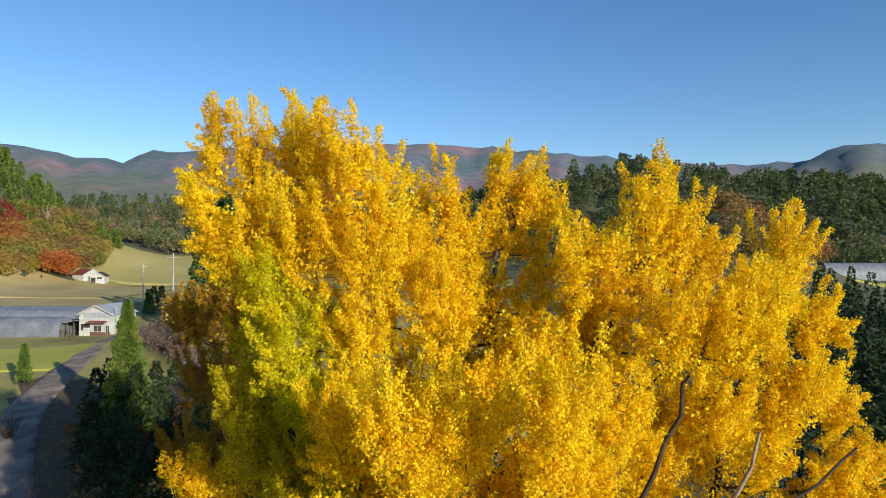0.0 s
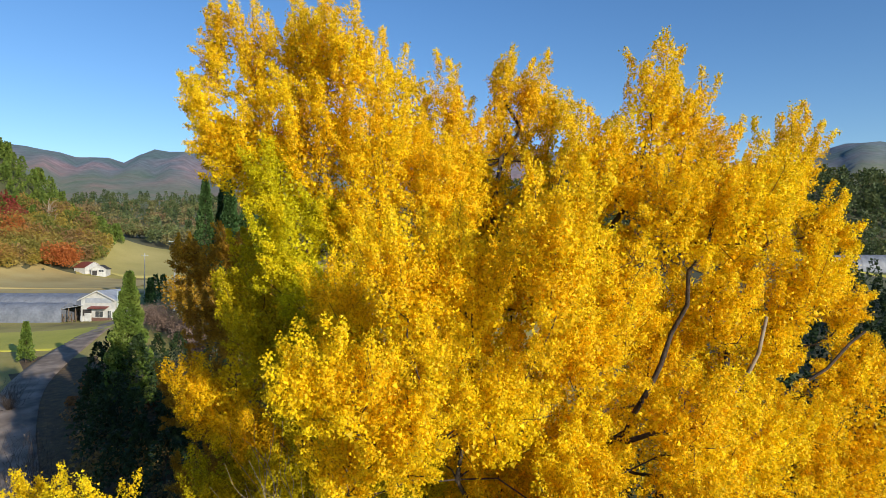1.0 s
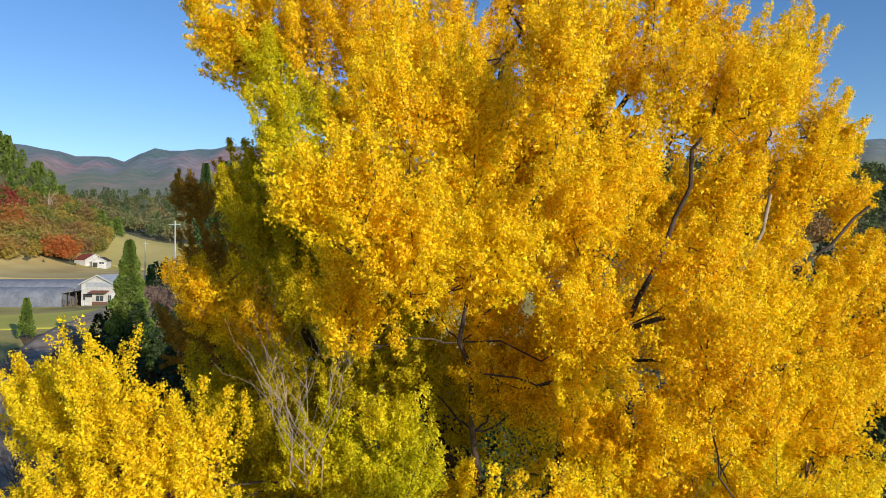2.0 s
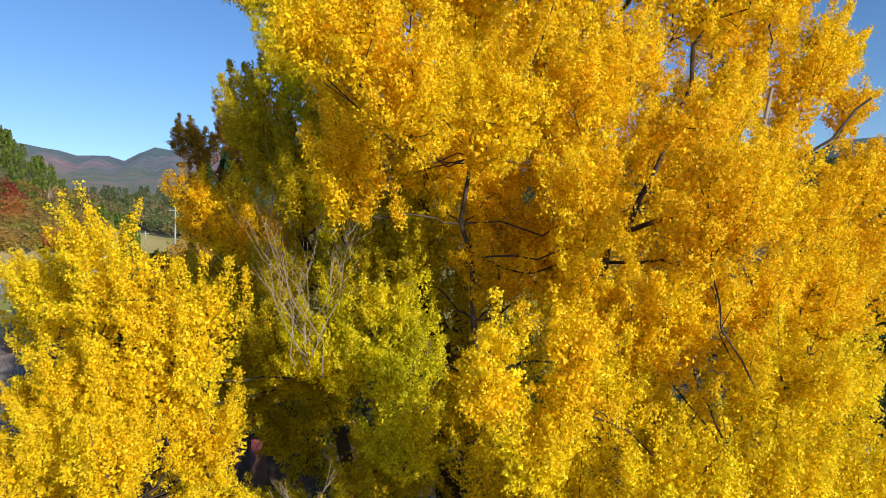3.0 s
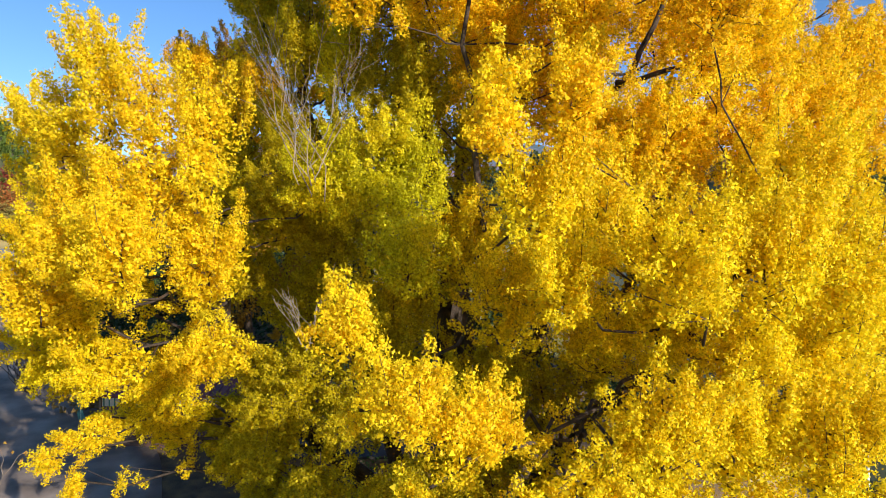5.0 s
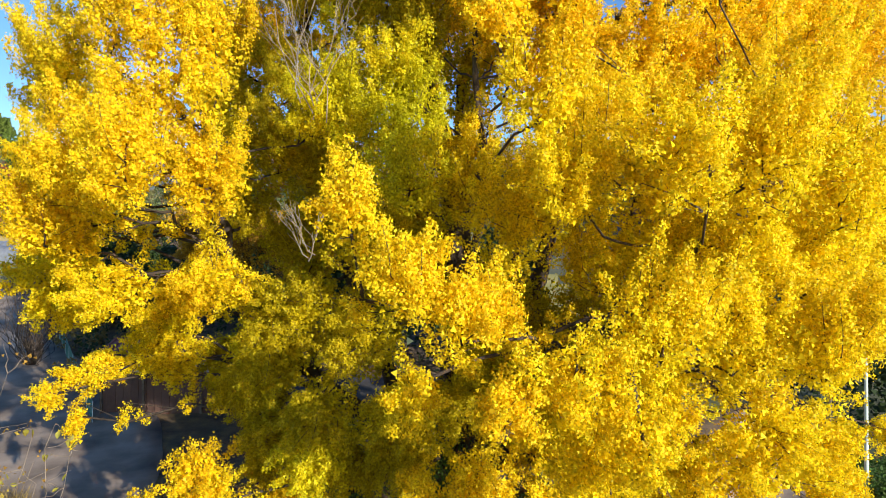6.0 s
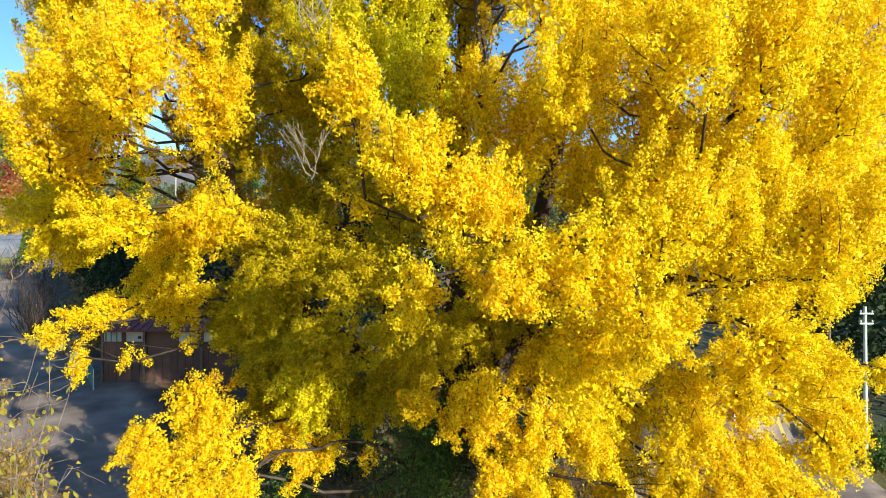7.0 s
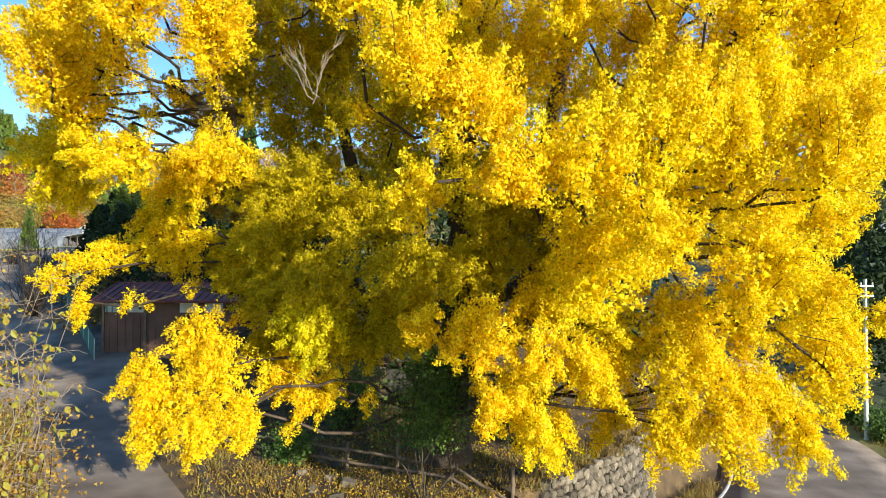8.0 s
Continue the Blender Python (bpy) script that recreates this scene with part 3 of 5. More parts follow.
bough(-3.5, 18.8, 15.2, 1.5, 1.2, 1.6, "lime")
bough(-1.6, 18.6, 14.6, 1.5, 1.3, 1.8, "lime")
bough(-2, 19.5, 11, 2, 1.5, 1.8, "olive")
bough(0.7, 11.9, 15.7, 0.7, 0.7, 1.2)
bough(2.3, 12.4, 15.8, 0.7, 0.7, 1.4)
bough(1.7, 12.8, 14.2, 1.1, 0.9, 1.2, "yellow")
bough(2.4, 14, 12.5, 1.1, 1, 1.4, "yellow")
bough(5.6, 16.8, 16, 1.4, 1.3, 1.7)
bough(7.6, 15, 14.5, 1.6, 1.3, 1.8, "yellow")
bough(4.4, 12.6, 13, 1.3, 1.1, 1.7, "yellow")
bough(6.4, 13.2, 12.9, 1.3, 1.1, 1.7, "yellow")
bough(8.4, 13.9, 12.5, 1.4, 1.2, 1.8, "yellow")
bough(9.8, 16.5, 11.6, 1.6, 1.4, 1.7, "yellow")
# boughs on the road side
bough(-8.7, 16.2, 17.1, 0.9, 1, 2.1, "lemon")
bough(-7.4, 15.9, 16.5, 0.9, 1, 2.0, "lemon")
bough(-6, 16, 15.7, 0.8, 0.9, 2.1, "lemon")
bough(-10.8, 18, 16.4, 1.1, 1.1, 1.6, "lemon")
bough(-12.6, 20, 16.3, 1, 1.1, 1.7, "lemon")
bough(-9, 16.5, 13, 1.7, 1.4, 1.7, "lemon")
bough(-6.4, 17.2, 12.9, 1.3, 1.2, 1.6, "lemon")
bough(-7.6, 14.9, 13.2, 1.2, 0.9, 1.3, "lemon")
bough(-11.2, 17.6, 12, 1.4, 1.3, 1.5, "lemon")
bough(-10, 19, 9.8, 1.8, 1.4, 1.1, "yellow", "out")
bough(-7.6, 20.6, 10, 1.5, 1.3, 1.2, "lemon", "down")
bough(-13.5, 21.5, 10, 1.3, 1.3, 1.4, "yellow", "out")
# boughs of the skirt
bough(-1.9, 11.7, 11.8, 0.6, 0.7, 1, "lemon")
bough(-0.9, 11.9, 10.5, 1, 0.9, 1.1, "lemon")
bough(0.1, 12.2, 9.8, 0.9, 0.8, 1, "lemon")
bough(0.8, 12.8, 9.8, 0.5, 0.6, 1.1, "lemon")
bough(2.1, 11.3, 8.6, 1.2, 0.8, 1.1, "yellow")
bough(0.8, 11.1, 8.3, 0.7, 0.6, 0.7, "lemon", "out")
bough(3.2, 11.2, 7.6, 0.7, 0.7, 0.8, "yellow", "out")
bough(-0.8, 12.8, 8.1, 0.7, 0.6, 0.8, "lemon", "out")
bough(4.1, 12.8, 9.6, 1.3, 1.1, 1.5, "yellow")
bough(6, 13.9, 9.2, 1.3, 1.2, 1.6, "yellow")
bough(7.6, 13.2, 9.2, 1.1, 1.1, 1.6, "yellow")
bough(9.2, 15, 9.4, 1.2, 1.2, 1.5, "yellow")
bough(2.8, 13, 6.6, 1.3, 1.1, 1.4, "yellow", "out")
bough(4.6, 14.6, 7.2, 1.2, 1.1, 1.1, "yellow", "out")
bough(5.9, 17.3, 5.2, 1.3, 1.1, 1.2, "yellow", "out")
bough(7.2, 15, 6.6, 1.5, 1.3, 1.6, "yellow", "out")
bough(9.2, 16.4, 6.0, 1.0, 1.1, 1.2, "yellow", "out")
bough(6, 16.5, 3.9, 1.3, 1.2, 1.3, "yellow", "down")
bough(7.8, 16.9, 3.2, 1.2, 1.1, 1.1, "yellow", "down")
bough(11.2, 20.5, 4.2, 1.3, 1.2, 1, "yellow", "down", fill=0.4)
bough(13.3, 21.8, 4.7, 1, 1, 0.8, "yellow", "out", fill=0.4)
bough(10.5, 18, 4.6, 1.2, 1.1, 1.2, "yellow", "down")
bough(-1, 18, 6.5, 1.7, 1.4, 1.3, "olive", "down")
bough(0.6, 16.8, 4.8, 1.1, 1, 1.2, "lemon", "down")
bough(1.8, 17.5, 2.9, 0.6, 0.6, 1.1, "lemon", "down")
bough(-0.9, 16.5, 5.0, 0.7, 0.6, 0.6, "lemon", "out")
bough(2.3, 16.6, 4.2, 0.7, 0.6, 0.9, "lemon", "down")
bough(-4.3, 20.7, 2.3, 0.7, 0.6, 0.7, "lemon", "down")
bough(-3.8, 18.5, 6.2, 1.5, 1.3, 1.3, "olive", "down")
bough(-2.8, 20, 4.3, 1.3, 1.1, 1, "olive", "down")
bough(3.6, 17, 4, 0.8, 0.8, 1.3, "yellow", "down")
bough(-7.6, 19.4, 4.3, 1.4, 1.1, 1.2, "lemon", "down", fill=0.72)
bough(-8.3, 18.6, 2.8, 1.0, 0.9, 1.0, "lemon", "down", fill=0.72)
bough(-12.7, 22.4, 6.6, 1.1, 0.8, 0.7, "lemon", "out")
bough(-13.6, 21.9, 6.0, 0.6, 0.6, 0.5, "lemon", "out")
bough(-12.9, 22.2, 5.1, 0.35, 0.35, 0.8, "lemon", "down")
bough(-5.2, 20.3, 5.6, 1.4, 1.2, 1.2, "olive", "down")
bough(-6, 22, 9, 1.5, 1.4, 1.5, "olive")
bough(-5, 20, 3.2, 0.9, 0.9, 0.9, "lemon", "down")
# boughs at the back
bough(0, 27, 22, 4, 2.5, 4.5, "gold", fill=0.4)
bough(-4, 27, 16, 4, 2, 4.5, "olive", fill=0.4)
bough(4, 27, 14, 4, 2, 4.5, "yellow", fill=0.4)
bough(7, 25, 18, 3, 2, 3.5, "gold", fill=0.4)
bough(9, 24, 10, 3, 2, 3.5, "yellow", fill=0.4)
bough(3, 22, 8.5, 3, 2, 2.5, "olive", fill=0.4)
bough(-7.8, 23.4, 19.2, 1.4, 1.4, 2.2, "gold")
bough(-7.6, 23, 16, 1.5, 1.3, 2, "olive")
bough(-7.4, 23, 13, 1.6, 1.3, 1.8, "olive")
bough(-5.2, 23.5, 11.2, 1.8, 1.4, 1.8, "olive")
# amber instead of gold puts this plume's shade into its leaves
bough(-9.2, 23.4, 19.6, 0.7, 0.8, 1.5, "amber")
bough(-2.6, 22, 25.2, 1.5, 1.4, 2)
bough(0, 21.8, 26.5, 1.8, 1.5, 2.2)
bough(3.2, 21, 25, 1.7, 1.5, 2.2, fill=0.4)
bough(-0.5, 18.5, 21, 1.7, 1.4, 2)
bough(10.2, 22.8, 25, 1.3, 1.2, 1.6, fill=0.4)
bough(5, 19, 23.5, 1.6, 1.4, 2)
bough(12.8, 21, 17.5, 1.5, 1.4, 1.8, "amber")
bough(-4.5, 26, 21.5, 2.5, 1.8, 3, "gold", fill=0.4)
bough(10.5, 24.5, 20.5, 2.2, 1.8, 2.6, "gold", fill=0.4)
bough(1.8, 17, 12, 1.8, 1.4, 1.8, "yellow")
bough(1, 20, 9, 2, 1.5, 1.8, "olive")
bough(5.5, 17, 11.5, 1.8, 1.4, 1.8, "yellow")
bough(5, 18, 7.8, 1.8, 1.4, 1.8, "yellow", fill=0.4)
bough(8.5, 18.5, 8, 1.8, 1.4, 1.8, "yellow", fill=0.4)
bough(11.2, 19.5, 8, 1.5, 1.4, 1.6, "yellow")
bough(11.8, 20, 13.5, 1.6, 1.5, 1.8, "yellow")
bough(12.2, 19.5, 10.5, 1.5, 1.4, 1.7, "yellow", fill=0.4)
bough(-11.5, 20.5, 12.8, 1.3, 1.3, 1.6, "yellow")
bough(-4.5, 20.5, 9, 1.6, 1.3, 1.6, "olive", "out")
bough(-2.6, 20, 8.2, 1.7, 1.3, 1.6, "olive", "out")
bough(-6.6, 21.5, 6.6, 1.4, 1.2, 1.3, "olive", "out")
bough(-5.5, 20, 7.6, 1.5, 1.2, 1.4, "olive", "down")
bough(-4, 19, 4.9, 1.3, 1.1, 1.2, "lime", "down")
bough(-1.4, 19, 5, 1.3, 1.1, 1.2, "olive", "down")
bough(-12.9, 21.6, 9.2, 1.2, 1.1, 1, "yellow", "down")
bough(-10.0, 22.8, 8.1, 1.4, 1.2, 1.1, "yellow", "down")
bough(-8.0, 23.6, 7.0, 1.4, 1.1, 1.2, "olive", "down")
bough(-12.0, 22.8, 7.2, 0.7, 0.6, 0.6, "lemon", "out")
bough(-1, 21, 12.5, 1.8, 1.4, 1.8, "olive", fill=0.4)
bough(-3.8, 21.5, 13.5, 1.6, 1.4, 1.8, "olive")
bough(2.6, 22, 25.4, 1.5, 1.3, 1.8, fill=0.4)
bough(0.8, 22, 23, 1.6, 1.4, 1.8, fill=0.4)
bough(4.7, 17.2, 15.4, 1.2, 1.0, 1.3)
bough(3.6, 16.2, 14.2, 1.4, 1.2, 1.6, "yellow")
bough(6.6, 17, 18.6, 1.4, 1.2, 1.6)
bough(3.2, 15.6, 19, 1.2, 1.1, 1.6)
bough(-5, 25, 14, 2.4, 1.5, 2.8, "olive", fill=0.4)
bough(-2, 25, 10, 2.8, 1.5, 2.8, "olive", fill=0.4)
bough(4.4, 18.4, 2.4, 0.7, 0.7, 1.2, "yellow", "down")
bough(3, 18, 1.9, 0.5, 0.5, 1.1, "yellow", "down")
bough(6.3, 18.4, 2, 0.8, 0.7, 1, "yellow", "down")
bough(9.4, 19, 2.8, 0.9, 0.8, 0.9, "yellow", "down", fill=0.4)
bough(1, 19.5, 6.8, 1.6, 1.3, 1.4, "olive", "down")
bough(3, 18.5, 5.6, 1.4, 1.2, 1.4, "yellow", "down")
bough(-2.4, 15.6, 19.8, 1.2, 1, 1.5)
bough(8.6, 21, 28, 0.8, 0.9, 1.4)
bough(2.5, 24, 23.2, 1.6, 1.3, 2, fill=0.4)
bough(4.6, 23, 22, 1.6, 1.3, 2, fill=0.4)
bough(1, 25, 25.4, 1.6, 1.3, 2, fill=0.4)
bough(5.6, 22.5, 24.6, 1.5, 1.3, 1.8, fill=0.4)
bough(7.2, 22.4, 21, 1.6, 1.3, 2)
bough(8, 23.5, 22.8, 1.7, 1.3, 2, fill=0.4)
bough(6, 24.5, 24.5, 1.7, 1.3, 2, fill=0.4)
bough(9, 19.6, 14.4, 1.6, 1.3, 1.7, "yellow")
bough(10.6, 21.2, 15.6, 1.6, 1.3, 1.7, fill=0.4)
bough(0.6, 20.5, 16.4, 1.5, 1.2, 1.7, "olive")
bough(0.4, 19.5, 13.4, 1.5, 1.2, 1.7, "yellow")
bough(1.2, 20.5, 20, 1.5, 1.2, 1.7, fill=0.4)
bough(7.5, 20, 12, 1.6, 1.3, 1.6, "yellow", fill=0.4)
bough(-7.8, 23.2, 29.2, 0.8, 0.8, 0.7, "gold", "out", fill=0.4)
bough(-8.6, 23, 28.8, 0.7, 0.7, 0.6, "gold", "out")
bough(-3, 21, 21.6, 1.4, 1.2, 1.6, "olive", fill=0.4)
bough(-5, 21.8, 20.8, 1.3, 1.2, 1.6, "olive")
bough(-6.4, 22.2, 21.8, 1.2, 1.1, 1.6, "olive")
bough(-1.5, 20.5, 20.4, 1.4, 1.2, 1.6, "olive", fill=0.4)
bough(-6.4, 22.2, 18.2, 1.3, 1.2, 1.6, "amber")
bough(3.4, 22.6, 24.2, 1.5, 1.2, 1.8, fill=0.4)
bough(-4.7, 20.9, 19.6, 1, 0.9, 1.3, "olive")
bough(7, 16.2, 2.5, 0.9, 0.8, 1.2, "yellow", "down")
bough(8.8, 16.4, 2.4, 0.9, 0.8, 1.2, "yellow", "down")
bough(9.8, 16.9, 3.7, 0.9, 0.8, 1.1, "yellow", "down")
bough(5.4, 16.6, 2.2, 0.7, 0.7, 1.1, "yellow", "down")
bough(3.7, 23.5, 27.2, 0.9, 0.9, 1.6, fill=0.4)
bough(4.6, 22.5, 26, 1.1, 1, 1.7, fill=0.4)
bough(11.2, 21.9, 21.6, 1.1, 1.0, 1.3)
bough(13.9, 22.5, 23, 1.0, 0.9, 1.1)
bough(13.8, 22.7, 20.2, 1.1, 1.0, 1.3)
bough(-5.4, 21.5, 17, 1.2, 1, 1.6, "olive")
bough(-5.6, 20.8, 14.4, 1.1, 1, 1.5, "olive")
bough(-7.8, 16.6, 14.6, 1.4, 1.1, 1.3, "lemon")
bough(-9.8, 17.2, 14.4, 1.1, 1, 1.2, "lemon")
bough(3.6, 17.6, 16.4, 1.2, 1, 1.5)
bough(2.6, 19.8, 21.2, 1.2, 1, 1.6)
# boughs that close the crown between the others
bough(-12.3, 20.6, 10.9, 1.2, 1.1, 1.1, "yellow", "out")
bough(-11.0, 18.5, 11.3, 1.1, 1.0, 1.0, "lemon", "out")
bough(-8.8, 20.9, 9.4, 1.2, 1.0, 1.0, "yellow", "down")
bough(-10.8, 23.3, 7.3, 1.1, 1.0, 0.8, "yellow", "down")
bough(-9.6, 22.6, 6.9, 0.9, 0.8, 0.7, "yellow", "down")
bough(-7.0, 22.6, 6.2, 1.3, 1.1, 1.1, "olive", "down")
bough(-6.0, 21.4, 3.9, 1.0, 0.9, 0.9, "olive", "down")
bough(-6.8, 18.9, 3.3, 1.0, 0.9, 1.1, "lemon", "down", fill=0.72)
bough(-8.9, 18.7, 3.2, 0.8, 0.8, 0.9, "lemon", "down", fill=0.72)
bough(-7.2, 18.6, 1.7, 1.0, 0.9, 1.0, "lemon", "down", fill=0.72)
bough(-8.7, 18.6, 1.8, 0.7, 0.7, 0.9, "lemon", "down", fill=0.72)
bough(-6.1, 18.8, 2.0, 0.7, 0.7, 0.9, "lemon", "down")
bough(-12.2, 19.1, 13.6, 1.1, 1.0, 1.1, "lemon")
bough(2.2, 16.6, 2.2, 0.5, 0.5, 1.1, "yellow", "down")
bough(1.0, 16.8, 2.8, 0.45, 0.45, 0.9, "lemon", "down")
bough(14.6, 21.6, 4.9, 1.0, 0.9, 0.6, "yellow", "out")
bough(6.6, 14.4, 10.9, 1.2, 1.0, 1.2, "yellow")
bough(8.3, 15.0, 10.7, 1.2, 1.0, 1.2, "yellow")
bough(-0.7, 19.4, 18.2, 1.2, 1.0, 1.5, "olive")
bough(1.1, 18.8, 19.8, 1.2, 1.0, 1.4)
bough(-1.4, 18.3, 16.3, 1.1, 0.9, 1.2, "lime")
bough(5.4, 18.8, 13.2, 1.2, 1.0, 1.3, "yellow")
bough(7.0, 18.6, 16.4, 1.2, 1.0, 1.4)
bough(2.9, 19.0, 17.8, 1.2, 1.0, 1.4, "amber")
bough(4.2, 18.0, 10.6, 1.4, 1.1, 1.4, "yellow")
bough(8.6, 17.4, 11.2, 1.3, 1.1, 1.4, "yellow")
bough(7.8, 16.9, 16.4, 1.1, 1.0, 1.3)
bough(7.6, 17.6, 5.0, 1.2, 1.0, 1.2, "yellow", "out")
bough(4.4, 17.8, 4.3, 1.0, 0.9, 1.0, "yellow", "down")

# ---- other trees ----
def clump_tree(h, w, kind, n, leaf):
    """Clumps of a crown as loose triangles, standing at the origin: conical for conifers, uneven and rounded for the rest."""
    if kind == "conifer":
        s = rng.random(n) ** 0.75
        rad = w * 0.5 * (1 - s) ** 0.85 * (0.55 + 0.45 * rng.random(n) ** 0.4) * (0.85 + 0.15 * np.sin(s * 40))
        a = rng.random(n) * 2 * np.pi
        p = np.stack([rad * np.cos(a), rad * np.sin(a), h * (0.10 + 0.9 * s)], 1)
        d = unit(np.stack([np.cos(a), np.sin(a), -0.5 + 0 * a], 1) + rng.normal(size=(n, 3)) * 0.35)
    else:
        lobes = unit(rng.normal(size=(9, 3))) * np.array([w * 0.27, w * 0.27, h * 0.20]) + np.array([0, 0, h * 0.62])
        k = rng.integers(0, 9, n)
        u = unit(rng.normal(size=(n, 3)))
        p = lobes[k] + u * np.array([w * 0.25, w * 0.25, h * 0.19]) * (0.6 + 0.4 * rng.random((n, 1)) ** 0.5)
        d = unit(u + rng.normal(size=(n, 3)) * 0.6)
    return fan_leaves(p, d, leaf * (0.6 + 0.8 * rng.random(n)))


def wood(name, label, spots, kind, material, hmin, hmax, n, leaf, fat=0.35):
    """Far woodland in one mesh: clumped crowns over slender trunks at the given spots."""
    V, F, base = [], [], 0
    for x, y in spots:
        h = hmin + (hmax - hmin) * rng.random()
        v, f = clump_tree(h, h * fat * (0.8 + 0.5 * rng.random()), kind, n, leaf)
        V.append(v + np.array([x, y, float(height(x, y)) - 0.3])); F.append(f + base); base += len(v)
    ob = soup(name, np.concatenate(V), np.concatenate(F), material)
    return tagged(ob, label, "woodland", kind="stuff")


def scatter(n, cx, cy, sx, sy, keep=lambda x, y: True):
    out = []
    while len(out) < n:
        x, y = cx + (rng.random() * 2 - 1) * sx, cy + (rng.random() * 2 - 1) * sy
        if keep(x, y):
            out.append((x, y))
    return out


hill = lambda x, y: float(knoll(x, y, -245, 322, 49, 60, 62)) > 5 and x < -150 - 0.42 * (y - 270)
slope = lambda x, y: hill(x, y) and height(x, y) < 45
wood("autumn_wood", "mixed olive autumn trees on the hillside", scatter(120, -198, 298, 44, 44, slope), "round", AUTUMN, 7, 12, 360, 0.72, 0.85)
wood("green_wood", "yellow-green broadleaf trees on the hillside", scatter(80, -198, 298, 44, 44, slope), "round", HILL_GREEN, 6, 11, 360, 0.72, 0.85)
wood("ochre_wood", "ochre yellow trees on the hillside", scatter(60, -192, 296, 40, 40, slope), "round", HILL_OCHRE, 6, 11, 360, 0.72, 0.85)
wood("brown_wood", "brown autumn trees on the hillside", scatter(60, -198, 298, 44, 44, slope), "round", HILL_BROWN, 7, 12, 360, 0.72, 0.85)
wood("russet_wood", "russet orange trees on the hillside", scatter(9, -171, 284, 5, 4) + scatter(4, -196, 288, 4, 3), "round", RUSSET, 11, 14, 420, 0.65, 0.85)
wood("maple_wood", "crimson maples on the hillside", scatter(9, -203, 296, 6, 4), "round", CRIMSON, 10, 13, 420, 0.65, 0.85)
wood("cedar_wood", "bright green cedars crowning the hill", scatter(170, -226, 312, 36, 32, lambda x, y: hill(x, y) and height(x, y) > 38) + scatter(20, -188, 348, 8, 14), "conifer", CYPRESS, 8, 11, 330, 0.8, 0.62)
valley = lambda x, y: y > 405 or (x > -96 - 0.42 * (y - 293) and y > 312)
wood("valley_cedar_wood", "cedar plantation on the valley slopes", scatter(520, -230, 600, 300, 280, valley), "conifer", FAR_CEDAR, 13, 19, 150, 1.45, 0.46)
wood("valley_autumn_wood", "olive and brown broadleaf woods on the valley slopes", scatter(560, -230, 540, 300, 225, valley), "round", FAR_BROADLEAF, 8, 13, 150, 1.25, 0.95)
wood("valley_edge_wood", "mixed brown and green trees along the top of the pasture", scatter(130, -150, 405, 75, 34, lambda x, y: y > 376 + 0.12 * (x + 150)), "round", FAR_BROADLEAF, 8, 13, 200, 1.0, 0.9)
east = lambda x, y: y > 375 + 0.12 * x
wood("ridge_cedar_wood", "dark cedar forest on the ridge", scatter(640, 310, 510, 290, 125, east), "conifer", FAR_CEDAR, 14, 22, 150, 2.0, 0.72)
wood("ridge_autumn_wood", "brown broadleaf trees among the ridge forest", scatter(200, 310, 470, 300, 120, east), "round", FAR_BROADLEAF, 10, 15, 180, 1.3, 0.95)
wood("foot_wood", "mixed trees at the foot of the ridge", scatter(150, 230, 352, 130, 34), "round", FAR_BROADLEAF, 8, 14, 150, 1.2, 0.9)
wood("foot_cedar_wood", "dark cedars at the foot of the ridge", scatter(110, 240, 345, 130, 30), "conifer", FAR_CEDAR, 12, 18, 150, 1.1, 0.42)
wood("knoll_wood", "brown and orange trees on a knoll", scatter(110, 130, 296, 40, 48, lambda x, y: ((x - 130) / 40) ** 2 + ((y - 296) / 48) ** 2 < 1), "round", KNOLL, 8, 13, 260, 0.8, 0.85)
wood("roadside_cedar_wood", "dark shaded cedars beyond the road", scatter(75, 72, 105, 38, 42, lambda x, y: x > 0.42 * y + 9 and y > 58) + scatter(60, 115, 165, 45, 35, lambda x, y: x > 0.55 * y + 6), "conifer", SHADED_CEDAR, 13, 20, 340, 0.68, 0.42)
wood("bank_autumn_wood", "brown autumn trees on the bank", scatter(26, -46, 128, 12, 24, lambda x, y: x > -0.43 * y), "round", BROWN, 7, 12, 500, 0.5, 0.8)
wood("field_cedar_wood", "dark cedars beside the fields", scatter(5, -84, 186, 3, 5), "conifer", CONIFER, 5, 9, 500, 0.5, 0.45)
wood("shade_cedar_wood", "dark cedars in the shade of the ginkgo", scatter(42, -32, 66, 15, 20, lambda x, y: x > 1 - 0.57 * y), "conifer", SHADED_CEDAR, 6, 10.5, 900, 0.32, 0.6)

wood("undergrowth", "brown and green undergrowth in the shade beside the lane", scatter(70, -36, 64, 14, 20, lambda x, y: x > -0.59 * y), "round", KNOLL, 1.2, 2.8, 160, 0.3, 1.3)
wood("shade_grove_wood", "dim evergreen grove behind the ginkgo", scatter(26, 1, 50, 14, 7), "conifer", SHADED_CEDAR, 9, 14, 700, 0.42, 0.6)
wood("thicket_wood", "dark shaded trees beside the road", scatter(18, 41, 58, 7, 8), "conifer", SHADED_CEDAR, 11, 17, 400, 0.5, 0.5)


def conifer(x, y, h, w, n, leaf, label, material=CONIFER):
    base = float(height(x, y))
    tree = empty("conifer_tree", (x, y, base - 0.2))
    V, F = tubes([[(0, 0, 0), (0.05, 0, h * 0.5), (0, 0, h * 0.97)]], [[h * 0.016, h * 0.010, 0.02]], 7)
    soup("trunk", V, F, BARK, tree)
    V, F = clump_tree(h, w, "conifer", n, leaf)
    soup("crown", V, F, material, tree, "drooping dark green needles")
    return tagged(tree, label, "tree")


